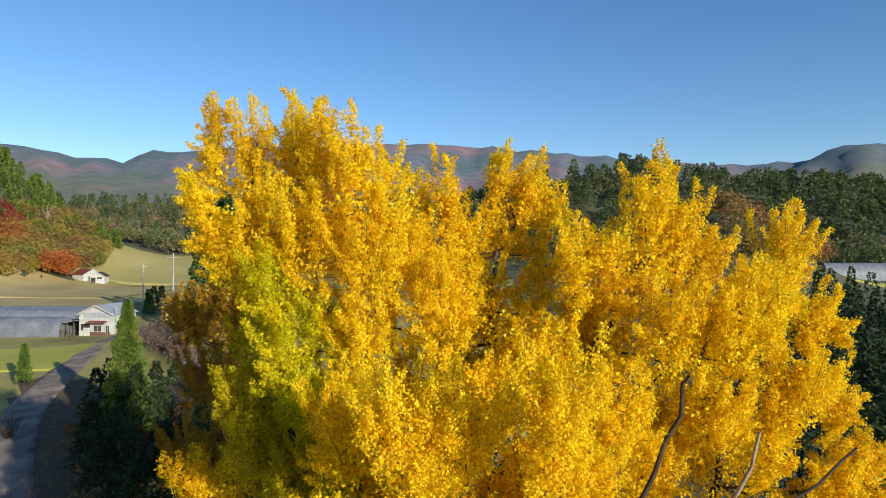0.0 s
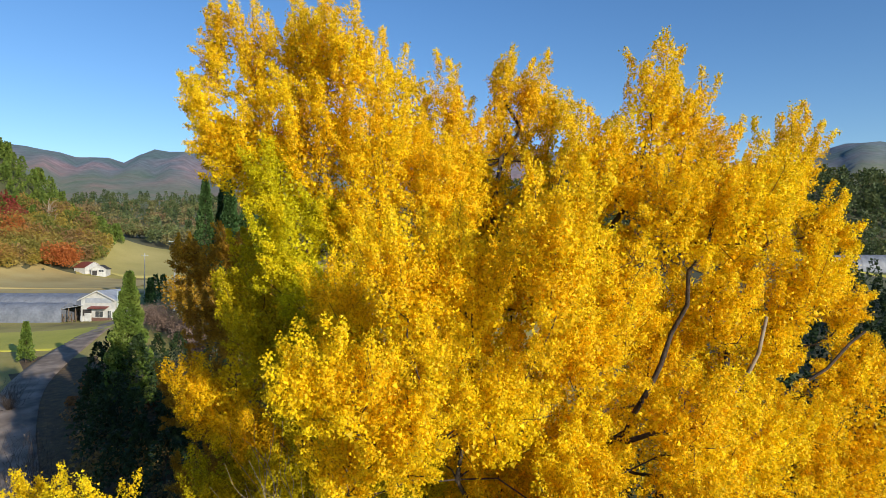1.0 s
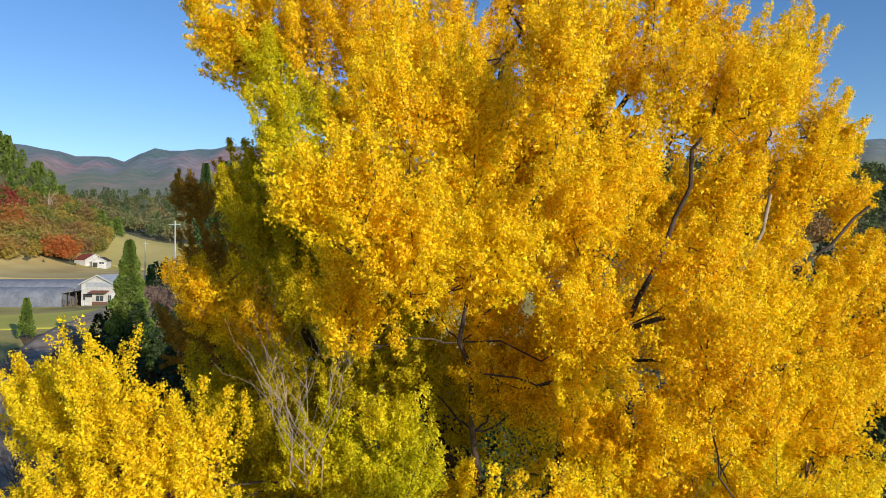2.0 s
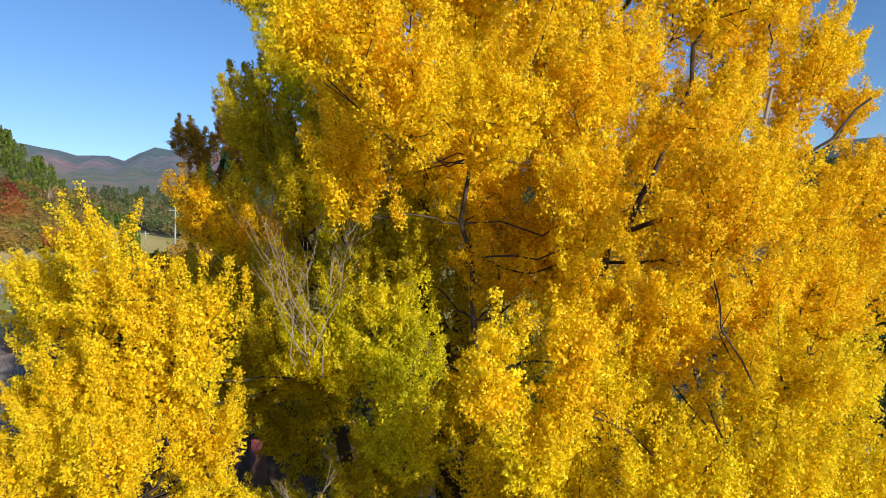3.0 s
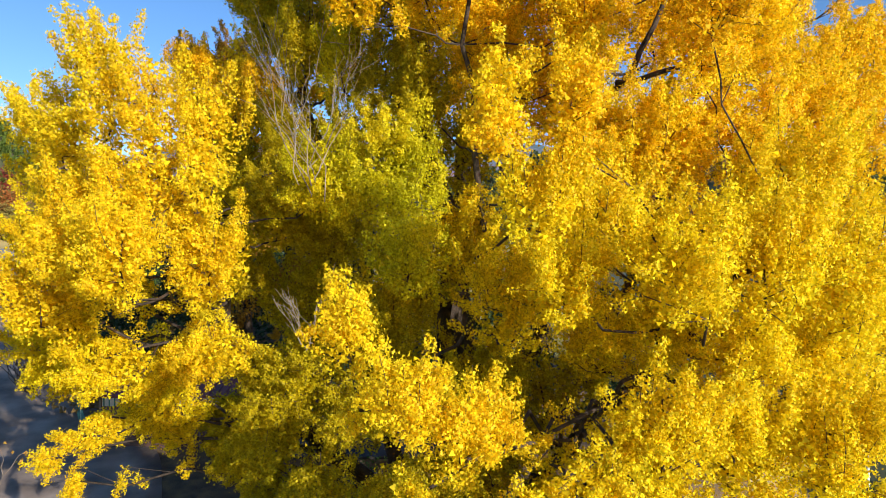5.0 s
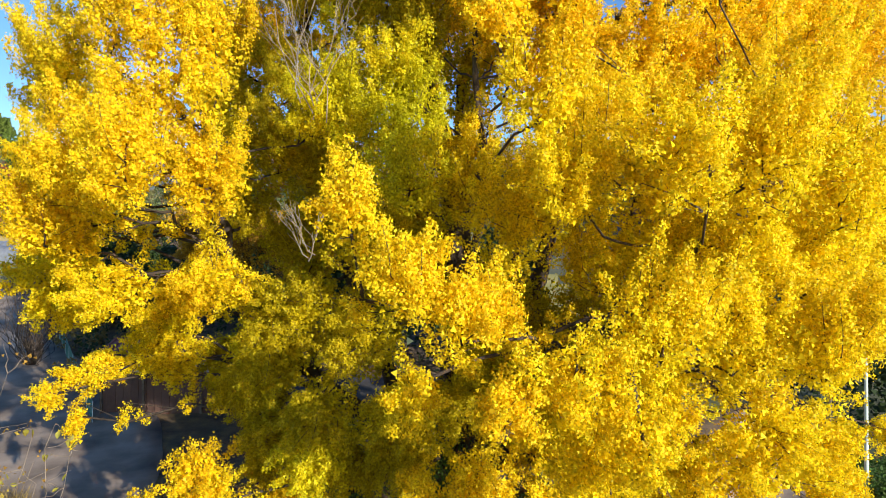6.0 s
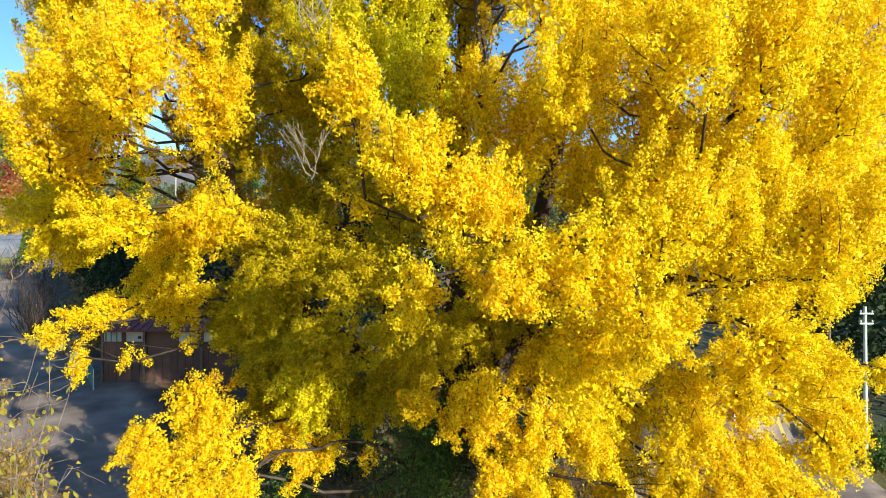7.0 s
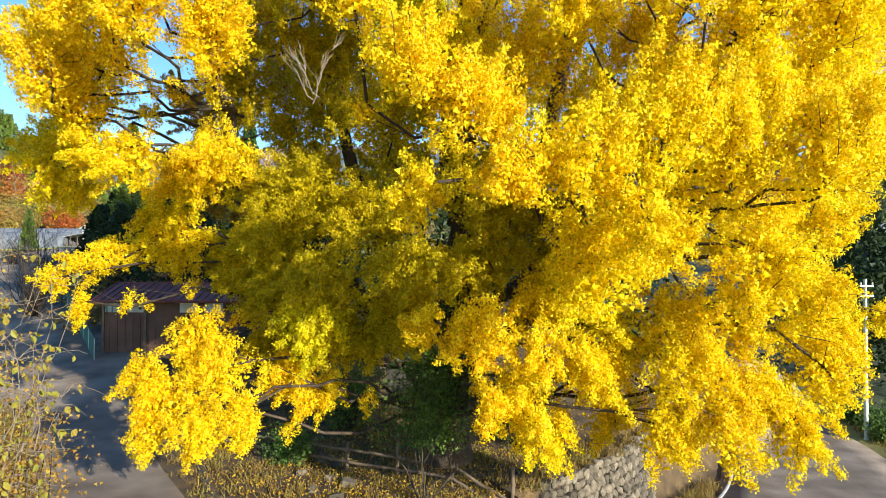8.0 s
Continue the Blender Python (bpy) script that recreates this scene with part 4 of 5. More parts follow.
conifer(-37.2, 75, 17.0, 7.2, 12000, 0.32, "sunlit green conifer standing beside the lane", CYPRESS)
conifer(-64.5, 98, 6.5, 2.4, 3000, 0.30, "small slender green conifer in the paddock", CYPRESS)
for cx, cy, ch in ((-56.5, 150, 31.0), (-53.0, 153, 32.0), (-50.0, 148, 30.0), (-47.0, 152, 31.0)):
    conifer(cx, cy, ch, 8.5, 6000, 0.55, "tall dark cedar behind the ginkgo")

# a browner tree behind the ginkgo
brown_tree = empty("autumn_tree", (-11.5, 38.5, 1.0))
tagged(brown_tree, "tall amber-brown autumn tree standing in shade", "tree")


def brown_stem(base, top, r0, r1):
    p = wobble(base, top, 10, 0.25)
    r = np.linspace(r0, r1, 10)
    V, F = tubes([p - np.array(brown_tree.location)], [r], 8)
    soup("trunk", V, F, BARK, brown_tree)
    STEMS.append((p, r))


brown_stem((-11.5, 38.5, 0.0), (-12.5, 38.5, 24.5), 0.4, 0.05)
bough(-14.6, 38.0, 24.3, 1.9, 1.6, 1.6, "brown", "up", 1.0, brown_tree)
bough(-12.0, 38.5, 24.5, 1.8, 1.6, 2.2, "brown", "up", 1.0, brown_tree)
bough(-13.0, 38.5, 20.5, 3.0, 2.0, 2.6, "brown", "up", 1.0, brown_tree)
bough(-14.0, 38.5, 16.0, 3.2, 2.2, 2.8, "brown", "up", 1.0, brown_tree)
bough(-10.0, 38.5, 17.0, 2.6, 2.2, 3.2, "brown", "up", 1.0, brown_tree)
bough(-13.0, 38.5, 11.0, 3.4, 2.2, 2.8, "brown", "up", 1.0, brown_tree)
bough(-9.0, 38.5, 11.0, 2.6, 2.2, 2.8, "brown", "up", 1.0, brown_tree)


def bare_shoots(name, x, y, z, h, spread, n, label, material=PALE_BARK, parent=None):
    """Leafless pale shoots that rise from one place and fork."""
    T = np.array(parent.location) if parent else np.zeros(3)
    P, R = [], []
    for _ in range(n):
        a = rng.random() * 2 * np.pi
        q = np.array([x, y, z]) + rng.normal(size=3) * np.array([0.15, 0.15, 0.2]) * spread
        tip = q + np.array([math.cos(a) * spread, math.sin(a) * spread * 0.6, h * (0.7 + 0.4 * rng.random())])
        p = wobble(q, tip, 8, 0.35)
        p[:, 2] += 0.10 * h * np.linspace(0, 1, 8) * (np.linspace(0, 1, 8) - 1)
        P.append(p); R.append(np.linspace(0.017, 0.006, 8))
        for _ in range(7):
            k = rng.integers(2, 7)
            t = p[k] + (tip - q) * 0.3 * (0.5 + rng.random()) + rng.normal(size=3) * 0.08 * h
            P.append(wobble(p[k], t, 5, 0.2)); R.append(np.linspace(0.008, 0.004, 5))
    V, F = tubes(P, R, 4)
    return soup(name, V - T, F, material, parent, label)


bare_shoots("dead_branch", -3.9, 17.5, 15.0, 4.4, 1.75, 10, "pale leafless twigs", PALE_BARK, ginkgo)
bare_shoots("dead_branch", -3.6, 16.0, 10.9, 1.6, 0.7, 5, "pale leafless twigs", PALE_BARK, ginkgo)

# a dead pale tree on the hillside
pale = empty("dead_tree", (-194, 311, float(height(-194, 311))))
P, R = [], []
for k in range(9):
    a = k * 2.4
    q = np.array([0, 0, 3.0 + 0.9 * k])
    P.append(wobble(q, q + np.array([math.cos(a) * 4.5, math.sin(a) * 2, 5.5]), 7, 0.5)); R.append(np.linspace(0.28, 0.10, 7))
P.append(wobble((0, 0, -0.5), (0.6, 0, 17), 9, 0.2)); R.append(np.linspace(0.5, 0.12, 9))
V, F = tubes(P, R, 6)
soup("trunk", V, F, PALE_BARK, pale)
tagged(pale, "bare pale dead tree among autumn woods", "tree")

# ---- farm buildings ----
def gabled(name, label, x, y, z, w, d, eave, ridge, turn, wall, roof, over=0.5):
    """A house whose gable faces its own -y: walls, two roof slopes, a door and windows."""
    house = empty(name, (x, y, z), turn)
    bm = bmesh.new()
    pts = [(-w / 2, 0), (w / 2, 0), (w / 2, eave), (0, ridge), (-w / 2, eave)]
    ring = [[bm.verts.new((px, s * d / 2, pz - (0.6 if pz == 0 else 0))) for px, pz in pts] for s in (-1, 1)]
    bm.faces.new(ring[0]); bm.faces.new(ring[1][::-1])
    for i in range(5):
        bm.faces.new((ring[0][i], ring[1][i], ring[1][(i + 1) % 5], ring[0][(i + 1) % 5]))
    bmesh.ops.recalc_face_normals(bm, faces=bm.faces)
    part("wall", bm, wall, house)
    slope = math.atan2(ridge - eave, w / 2)
    length = math.hypot(w / 2, ridge - eave) + over
    for s in (-1, 1):
        bm = bmesh.new()
        box(bm, (s * (w / 4 + 0.5 * over * math.cos(slope)), 0, (eave + ridge) / 2 - 0.5 * over * math.sin(slope) + 0.12), (length, d + 2 * over, 0.14), 0.02, Matrix.Rotation(s * slope, 3, "Y"))
        part("roof", bm, roof, house)
    bm = bmesh.new()
    for s in (-1, 1):
        box(bm, (s * (w / 4 + 0.5 * over * math.cos(slope)), -d / 2 - over - 0.03, (eave + ridge) / 2 - 0.5 * over * math.sin(slope) + 0.08), (length, 0.06, 0.26), 0, Matrix.Rotation(s * slope, 3, "Y"))
    part("bargeboard", bm, WHITE_WALL, house, "pale bargeboards")
    return tagged(house, label, "house")


def opening(house, x, y, z, w, h, name="window"):
    """A framed window or door set proud of the wall."""
    bm = bmesh.new()
    for s in (-1, 1):
        box(bm, (x + s * (w / 2), y - 0.03, z), (0.09, 0.10, h + 0.09))
        box(bm, (x, y - 0.03, z + s * h / 2), (w - 0.09, 0.10, 0.09))
    box(bm, (x, y - 0.03, z), (0.05, 0.08, h - 0.09))
    win = part(name, bm, WHITE_WALL, house)
    bm = bmesh.new()
    box(bm, (x, y - 0.01, z), (w - 0.08, 0.04, h - 0.08))
    part("pane", bm, GLASS, win, "dark glass pane")


zf = float(height(-81, 148))
farm = gabled("farm_house", "weathered white farmhouse with a pale tin gable roof", -80.0, 152, zf, 8.4, 9.0, 4.9, 6.9, -6, WHITE_WALL, GREY_TIN)
opening(farm, 0.4, -4.5, 1.6, 2.0, 1.4)
opening(farm, 2.9, -4.5, 1.4, 0.9, 2.0, "door")
bm = bmesh.new()
box(bm, (0.6, -5.2, 3.2), (4.6, 1.6, 0.10), 0.02, Matrix.Rotation(radians(16), 3, "X"))
part("porch_roof", bm, RED_TIN, farm, "rusty red porch roof")
bm = bmesh.new()
box(bm, (-6.0, -3.2, 3.2), (4.8, 5.4, 0.10), 0.02, Matrix.Rotation(radians(-10), 3, "Y"))
part("lean_to_roof", bm, GREY_TIN, farm)
for px in (-8.1, -6.4, -4.7):
    bm = bmesh.new(); box(bm, (px, -5.6, 1.3), (0.16, 0.16, 3.4)); part("post", bm, WOOD, farm)
bm = bmesh.new(); box(bm, (-6.2, -1.2, 1.5), (3.9, 0.2, 3.6)); part("lean_to_wall", bm, DARK, farm)
bm = bmesh.new(); box(bm, (-1.9, -5.2, 0.9), (1.5, 0.5, 1.9), 0.05); box(bm, (-3.1, -5.4, 0.6), (0.7, 0.6, 1.3), 0.05); part("stored_crate", bm, WHITE_WALL, farm)
bm = bmesh.new(); box(bm, (4.6, -4.0, 3.4), (0.12, 0.12, 7.2)); part("drain_pipe", bm, STEEL, farm)
bm = bmesh.new(); box(bm, (0.2, -4.53, 4.75), (6.6, 0.06, 1.1), 0.02); part("gable_panel", bm, GREY_TIN, farm, "grey tin panel under the gable")
bm = bmesh.new(); box(bm, (-0.2, -4.55, 0.35), (7.6, 0.06, 0.9), 0.02); part("wainscot", bm, BROWN_BOARD, farm, "brown boards along the foot of the wall")
# solid dark panel: the shade inside the doorway is its colour
bm = bmesh.new(); box(bm, (-2.6, -4.54, 1.5), (2.2, 0.07, 2.3), 0.02); part("doorway", bm, DARK, farm, "dark panel for the shade in an open doorway")
for k in range(7):
    bm = bmesh.new(); box(bm, (-8.0 + 0.62 * k, -5.9 - 0.3 * (k % 3), 0.5 + 0.22 * (k % 2)), (0.12, 0.14, 1.7 + 0.3 * (k % 3)), 0.01, Matrix.Rotation(0.35 * (k % 4 - 1.5), 3, "Y")); part("leaning_board", bm, WOOD, farm)

zh = float(height(-160, 290))
hut = gabled("hill_house", "small white house with a rusty red roof beside the fields", -163.8, 292, zh, 9.0, 7.0, 3.6, 6.0, 68, WHITE_WALL, RED_TIN)
opening(hut, 0.5, -3.5, 1.8, 1.6, 1.2)
annex = gabled("hill_house_annex", "white outbuilding with a dark gable roof", -156.8, 290, zh, 6.2, 5.5, 2.9, 4.6, 8, WHITE_WALL, DARK)
opening(annex, 1.1, -2.75, 2.0, 2.2, 0.9)
# solid dark panel painted as the shade inside the garage
bm = bmesh.new(); box(bm, (-1.7, -2.78, 1.1), (2.0, 0.06, 2.2)); part("garage_door", bm, DARK, annex, "dark panel for the shade in an open garage doorway")


def tunnel(x0, x1, y, r, h, label):
    """A plastic greenhouse tunnel with hoops and end walls."""
    z = float(height((x0 + x1) / 2, y))
    t = empty("greenhouse", (x0, y, z))
    a = np.linspace(0, np.pi, 15)
    prof = np.stack([-np.cos(a) * r, 1.5 + np.sin(a) * (h - 1.5)], 1)
    prof = np.concatenate([[[-r, -0.4]], prof, [[r, -0.4]]])
    n = int((x1 - x0) / 1.5)
    xs = np.linspace(0, x1 - x0, n)
    V = np.array([(px, py + 0.05 * math.sin(px * 2.1), pz + 0.06 * math.sin(px * 1.3)) for px in xs for py, pz in prof])
    k = len(prof)
    i = np.arange(n - 1)[:, None] * k + np.arange(k - 1)[None]
    F = np.stack([i, i + k, i + k + 1, i + 1], -1).reshape(-1, 4)
    soup("film", V, F, FILM, t)
    hoops = [np.stack([0 * prof[:, 0] + px, prof[:, 0] * 1.01, prof[:, 1] + 0.04], 1) for px in xs]
    v, f = tubes(hoops[::2], [np.full(k, 0.03)] * len(hoops[::2]), 4)
    soup("hoop_frame", v, f, FILM, t)
    bm = bmesh.new()
    bm.faces.new([bm.verts.new((x1 - x0, py, pz)) for py, pz in prof])
    part("end_wall", bm, FILM, t)
    return tagged(t, label, "greenhouse", group="farm tunnels")


tunnel(-140, -88.5, 150, 3.4, 4.4, "long grey plastic greenhouse tunnel beside the farmhouse")
tunnel(-140, -90, 158, 3.4, 5.4, "long grey plastic greenhouse tunnel beside the farmhouse")
tunnel(-140, -84, 166, 3.4, 5.0, "long grey plastic greenhouse tunnel beside the farmhouse")
tunnel(178, 260, 298, 6.0, 8.0, "very long pale greenhouse below the forest")


# ---- poles ----
def utility_pole(x, y, h, r, arms, material, label, base=None):
    z = float(height(x, y)) if base is None else base
    pole = empty("utility_pole", (x, y, z - 0.3))
    V, F = tubes([[(0, 0, 0), (0, 0, h * 0.5), (0, 0, h + 0.3)]], [[r, r * 0.85, r * 0.7]], 12)
    soup("shaft", V, F, material, pole)
    for dz, length in arms:
        bm = bmesh.new(); box(bm, (0, -r, h - dz), (length, 0.09, 0.11), 0.01)
        arm = part("crossarm", bm, STEEL, pole)
        for s in (-0.42, 0.42):
            v, f = tubes([[(s * length, -r, h - dz + 0.05), (s * length, -r, h - dz + 0.14), (s * length, -r, h - dz + 0.24)]], [[0.03, 0.06, 0.03]], 8)
            soup("insulator", v, f, WHITE_WALL, arm)
    return tagged(pole, label, "pole", group="utility poles")


utility_pole(-59, 139, 16.3, 0.22, [(0.6, 2.6)], CONCRETE, "tall pale utility pole with a crossarm on the bank")
utility_pole(-92, 195, 14, 0.18, [(0.5, 2.2)], CONCRETE, "distant pale utility pole with a crossarm")
utility_pole(27.2, 41.3, 10.4, 0.14, [(0.15, 0.9), (0.8, 0.9)], STEEL, "pale green steel pole beside the road")
utility_pole(31.4, 52, 10.5, 0.15, [(0.3, 0.8)], WOOD, "dark wooden pole beside the road")
utility_pole(222, 300, 12, 0.16, [(0.4, 1.8)], CONCRETE, "distant pale utility pole with a crossarm")

# ---- roadside shed ----
zs = -0.1
shed = empty("roadside_shed", (-17.6, 43.6, zs))
tagged(shed, "brown boarded shed with a rusty red roof beside the lane", "shed")
bm = bmesh.new(); box(bm, (0, 0, 2.0), (9.4, 5.0, 4.6)); part("wall", bm, BROWN_BOARD, shed)
for k in range(19):
    bm = bmesh.new(); box(bm, (-4.45 + k * 0.495, -2.53, 1.5), (0.47, 0.045, 3.5), 0.012); part("plank", bm, BROWN_BOARD, shed)
for px in (-4.0, -2.5, 0.9, 2.5):
    bm = bmesh.new(); box(bm, (px, -2.56, 3.78), (1.2, 0.05, 0.62), 0.02); part("white_panel", bm, WHITE_WALL, shed, "white panel under the eave")
for px in (-4.4, -4.05, -3.7):
    bm = bmesh.new(); box(bm, (px, -2.60, 3.78), (0.07, 0.04, 0.6)); part("window_bar", bm, GREEN_WIRE, shed)
bm = bmesh.new()
box(bm, (0, -1.5, 4.75), (10.4, 3.7, 0.12), 0.02, Matrix.Rotation(radians(17), 3, "X"))
roof = part("roof", bm, RED_TIN, shed, "ribbed rusty red tin slope")
for k in range(21):
    bm = bmesh.new(); box(bm, (-5.0 + k * 0.5, -1.5, 4.84), (0.06, 3.7, 0.07), 0, Matrix.Rotation(radians(17), 3, "X")); part("rib", bm, RED_TIN, roof)
bm = bmesh.new(); box(bm, (0, 1.75, 4.75), (10.4, 3.7, 0.12), 0.02, Matrix.Rotation(radians(-17), 3, "X")); part("roof", bm, RED_TIN, shed)
for px in (-4.6, -1.9, 1.8):
    bm = bmesh.new(); box(bm, (px, -2.62, 1.9), (0.14, 0.14, 4.4)); part("post", bm, WOOD, shed)
bm = bmesh.new(); box(bm, (-2.2, -2.68, 3.75), (0.16, 0.14, 0.16), 0.02); part("outdoor_lamp", bm, DARK, shed)

# ---- green wire fence along the lane ----
wire_fence = empty("wire_fence", (0, 0, 0))
tagged(wire_fence, "green wire mesh fence along the lane", "fence")
fx, fy = np.linspace(-22.0, -34.6, 9), np.linspace(39.6, 57.0, 9)
fz = height(fx, fy)
for k in range(9):
    V, F = tubes([[(fx[k], fy[k], fz[k] - 0.2), (fx[k], fy[k], fz[k] + 0.7), (fx[k], fy[k], fz[k] + 1.38)]], [[0.035] * 3], 6)
    soup("post", V, F, STEEL, wire_fence)
P, R = [], []
for k in range(8):
    a, b = np.array([fx[k], fy[k], fz[k]]), np.array([fx[k + 1], fy[k + 1], fz[k + 1]])
    for h in np.linspace(0.08, 1.32, 15):
        P.append([a + (0, 0, h), (a + b) / 2 + (0, 0, h), b + (0, 0, h)]); R.append([0.009] * 3)
    for s in np.linspace(0.03, 0.97, 26):
        q = a + (b - a) * s
        P.append([q + (0, 0, 0.06), q + (0, 0, 0.7), q + (0, 0, 1.33)]); R.append([0.007] * 3)
V, F = tubes(P, R, 4)
soup("mesh_panel", V, F, GREEN_WIRE, wire_fence)
P = [[(fx[k], fy[k], fz[k] + 1.36) for k in range(9)]]
V, F = tubes(P, [[0.025] * 9], 6)
soup("top_rail", V, F, GREEN_WIRE, wire_fence)

# ---- wooden rail fence on the terrace ----
rail_fence = empty("rail_fence", (0, 0, 0))
tagged(rail_fence, "weathered wooden post and rail fence round the terrace", "fence")
wx, wy = np.linspace(-10.2, 4.2, 8), np.linspace(27.6, 21.3, 8)
wz = height(wx, wy)
for k in range(8):
    tall = 1.05 if k % 2 else 1.95
    p = wobble((wx[k], wy[k], wz[k] - 0.3), (wx[k] + 0.03, wy[k], wz[k] + tall), 5, 0.03)
    V, F = tubes([p], [[0.085, 0.08, 0.08, 0.075, 0.07]], 8)
    soup("post", V, F, WOOD, rail_fence)
for k in range(7):
    for h in (0.32, 0.78):
        p = wobble((wx[k], wy[k] - 0.1, wz[k] + h), (wx[k + 1], wy[k + 1] - 0.1, wz[k + 1] + h), 5, 0.04)
        V, F = tubes([p], [[0.06] * 5], 7)
        soup("rail", V, F, WOOD, rail_fence)

# ---- barn and log pile behind the tree ----
barn = empty("barn", (-3.5, 35.5, float(height(-3.5, 35.5))))
tagged(barn, "dark brown boarded barn half hidden behind the tree", "barn")
bm = bmesh.new(); box(bm, (0, 0, 1.3), (11.0, 4.0, 3.4)); part("wall", bm, WOOD, barn)
for k in range(5):
    bm = bmesh.new(); box(bm, (-5.0 + 2.5 * k, -2.06, 1.3), (0.16, 0.14, 3.4)); part("post", bm, WOOD, barn)
# two solid dark panels painted as shade inside the barn
for k in range(2):
    bm = bmesh.new(); box(bm, (-1.2 + 2.5 * k, -2.03, 0.9), (1.9, 0.05, 2.4)); part("doorway", bm, DARK, barn, "dark panel for the shade in an open doorway")
bm = bmesh.new(); box(bm, (0, -0.2, 3.3), (12.0, 5.4, 0.14), 0.02, Matrix.Rotation(radians(9), 3, "X")); part("roof", bm, DARK, barn)
log_pile = empty("log_pile", (-4.9, 31.0, float(height(-4.9, 31.0))))
tagged(log_pile, "stacked split firewood on a pale shelf", "firewood")
for a in range(7):
    for b in range(5):
        V, F = tubes([[(-0.75 + a * 0.24 + 0.12 * (b % 2), -0.5, 1.0 + b * 0.2), (-0.75 + a * 0.24 + 0.12 * (b % 2), 0.5, 1.0 + b * 0.2)]], [[0.095, 0.105]], 7)
        soup("log", V, F, PALE_BARK, log_pile)
for s in (-0.8, 0.8):
    bm = bmesh.new(); box(bm, (s, 0, 0.4), (0.12, 0.8, 1.0)); part("leg", bm, WOOD, log_pile)
bm = bmesh.new(); box(bm, (0, 0, 0.86), (2.0, 1.1, 0.08)); part("shelf", bm, CONCRETE, log_pile)


# ---- shrubs ----
def shrub(x, y, w, h, n, leaf, material, label, twigs=26, low=0.05):
    base = float(height(x, y))
    s = empty("shrub", (x, y, base))
    P, R, tips = [], [], []
    for _ in range(twigs):
        a, q = rng.random() * 2 * np.pi, rng.random()
        tip = np.array([math.cos(a) * w * 0.5 * q, math.sin(a) * w * 0.5 * q, h * (0.55 + 0.45 * rng.random())])
        p = wobble((0.1 * math.cos(a), 0.1 * math.sin(a), -0.1), tip, 7, 0.5)
        P.append(p); R.append(np.linspace(0.03, 0.006, 7)); tips.append(p)
    V, F = tubes(P, R, 4)
    soup("branching", V, F, BARK, s)
    if n:
        T = np.concatenate([p[2:] for p in tips])
        k = rng.integers(0, len(T), n)
        p = T[k] + rng.normal(size=(n, 3)) * np.array([0.16 * w, 0.16 * w, 0.12 * h])
        p = p[p[:, 2] > low]
        n = len(p)
        V, F = fan_leaves(p, unit(rng.normal(size=(n, 3)) + (0, 0, 0.3)), leaf * (0.6 + 0.8 * rng.random(n)))
        soup("foliage", V, F, material, s)
    return tagged(s, label, "shrub")


shrub(-0.9, 21.6, 2.2, 6.6, 12000, 0.085, SHRUB_LEAF, "dark evergreen shrub beneath the ginkgo", 11, 1.9)
shrub(-4.6, 29.0, 3.0, 4.5, 3500, 0.12, SHRUB_LEAF, "dark evergreen shrub beneath the ginkgo")
shrub(3.2, 27.5, 3.0, 3.6, 2500, 0.12, SHRUB_LEAF, "dark evergreen shrub beneath the ginkgo")
shrub(-6.4, 25.5, 1.8, 1.4, 2500, 0.09, SHRUB_LEAF, "low green bush beside the rail fence")
for sx, sy, sw in ((28.6, 40.5, 3.4), (30.6, 43.5, 4.0), (33.0, 41.0, 4.0), (35.0, 46.0, 5.0), (29.4, 46.5, 3.0)):
    shrub(sx, sy, sw, 1.5, 2600, 0.16, SHRUB_LEAF, "green roadside bushes turning yellow")
for sx, sy, sw, sh in ((-46, 112, 6, 4), (-52, 118, 7, 4.5), (-41, 106, 6, 4), (-57, 124, 5, 3.5), (-37, 98, 6, 4)):
    shrub(sx, sy, sw, sh, 3800, 0.2, TWIG_HAZE, "leafless purple-brown thicket on the bank", 40)
shrub(-32.5, 50, 6, 9.0, 700, 0.09, TWIG_HAZE, "tall half-bare grey-brown shrub beside the lane", 90)
shrub(-11.0, 15.3, 2.2, 4.2, 9000, 0.085, OCHRE_LEAF, "ochre and brown leafy bush beside the lane", 30, 0.3)
shrub(-52, 76, 6, 4.0, 0, 0.1, PALE_BARK, "bare grey shrub beside the lane", 60)

# ---- broad-leaved bush near the camera's path ----
bush = empty("broadleaf_bush", (-10.9, 14.4, -1.6))
tagged(bush, "tall half-bare bush with drooping yellow-green leaves", "bush")
P, R, ends = [], [], []
for _ in range(40):
    a, q = rng.random() * 2 * np.pi, rng.random() ** 0.6
    tip = np.array([math.cos(a) * 2.3 * q + 0.4, math.sin(a) * 1.4 * q, 3.0 + 7.2 * rng.random()])
    p = wobble((0.3 * math.cos(a), 0.3 * math.sin(a), -0.2), tip, 14, 0.22)
    P.append(p); R.append(np.linspace(0.022, 0.006, 14))
    for _ in range(20):
        k = rng.integers(3, 14)
        t = p[k] + rng.normal(size=3) * np.array([0.5, 0.45, 0.3]) + (0, 0, 0.12)
        line = wobble(p[k], t, 6, 0.25)
        line[:, 2] -= np.linspace(0, 1, 6) ** 2 * 0.15
        P.append(line); R.append(np.linspace(0.0095, 0.005, 6)); ends.append(line[3:])
V, F = tubes(P, R, 3)
soup("branching", V, F, TWIG, bush)
tips = np.concatenate(ends)
tips = tips[tips[:, 0] < 1.1]
tips = tips[rng.integers(0, len(tips), 3600)] + rng.normal(size=(3600, 3)) * 0.10
V, F = fan_leaves(tips, unit(rng.normal(size=(3600, 3)) * 0.6 + (0, 0, -0.7)), 0.085 * (0.7 + 0.6 * rng.random(3600)))
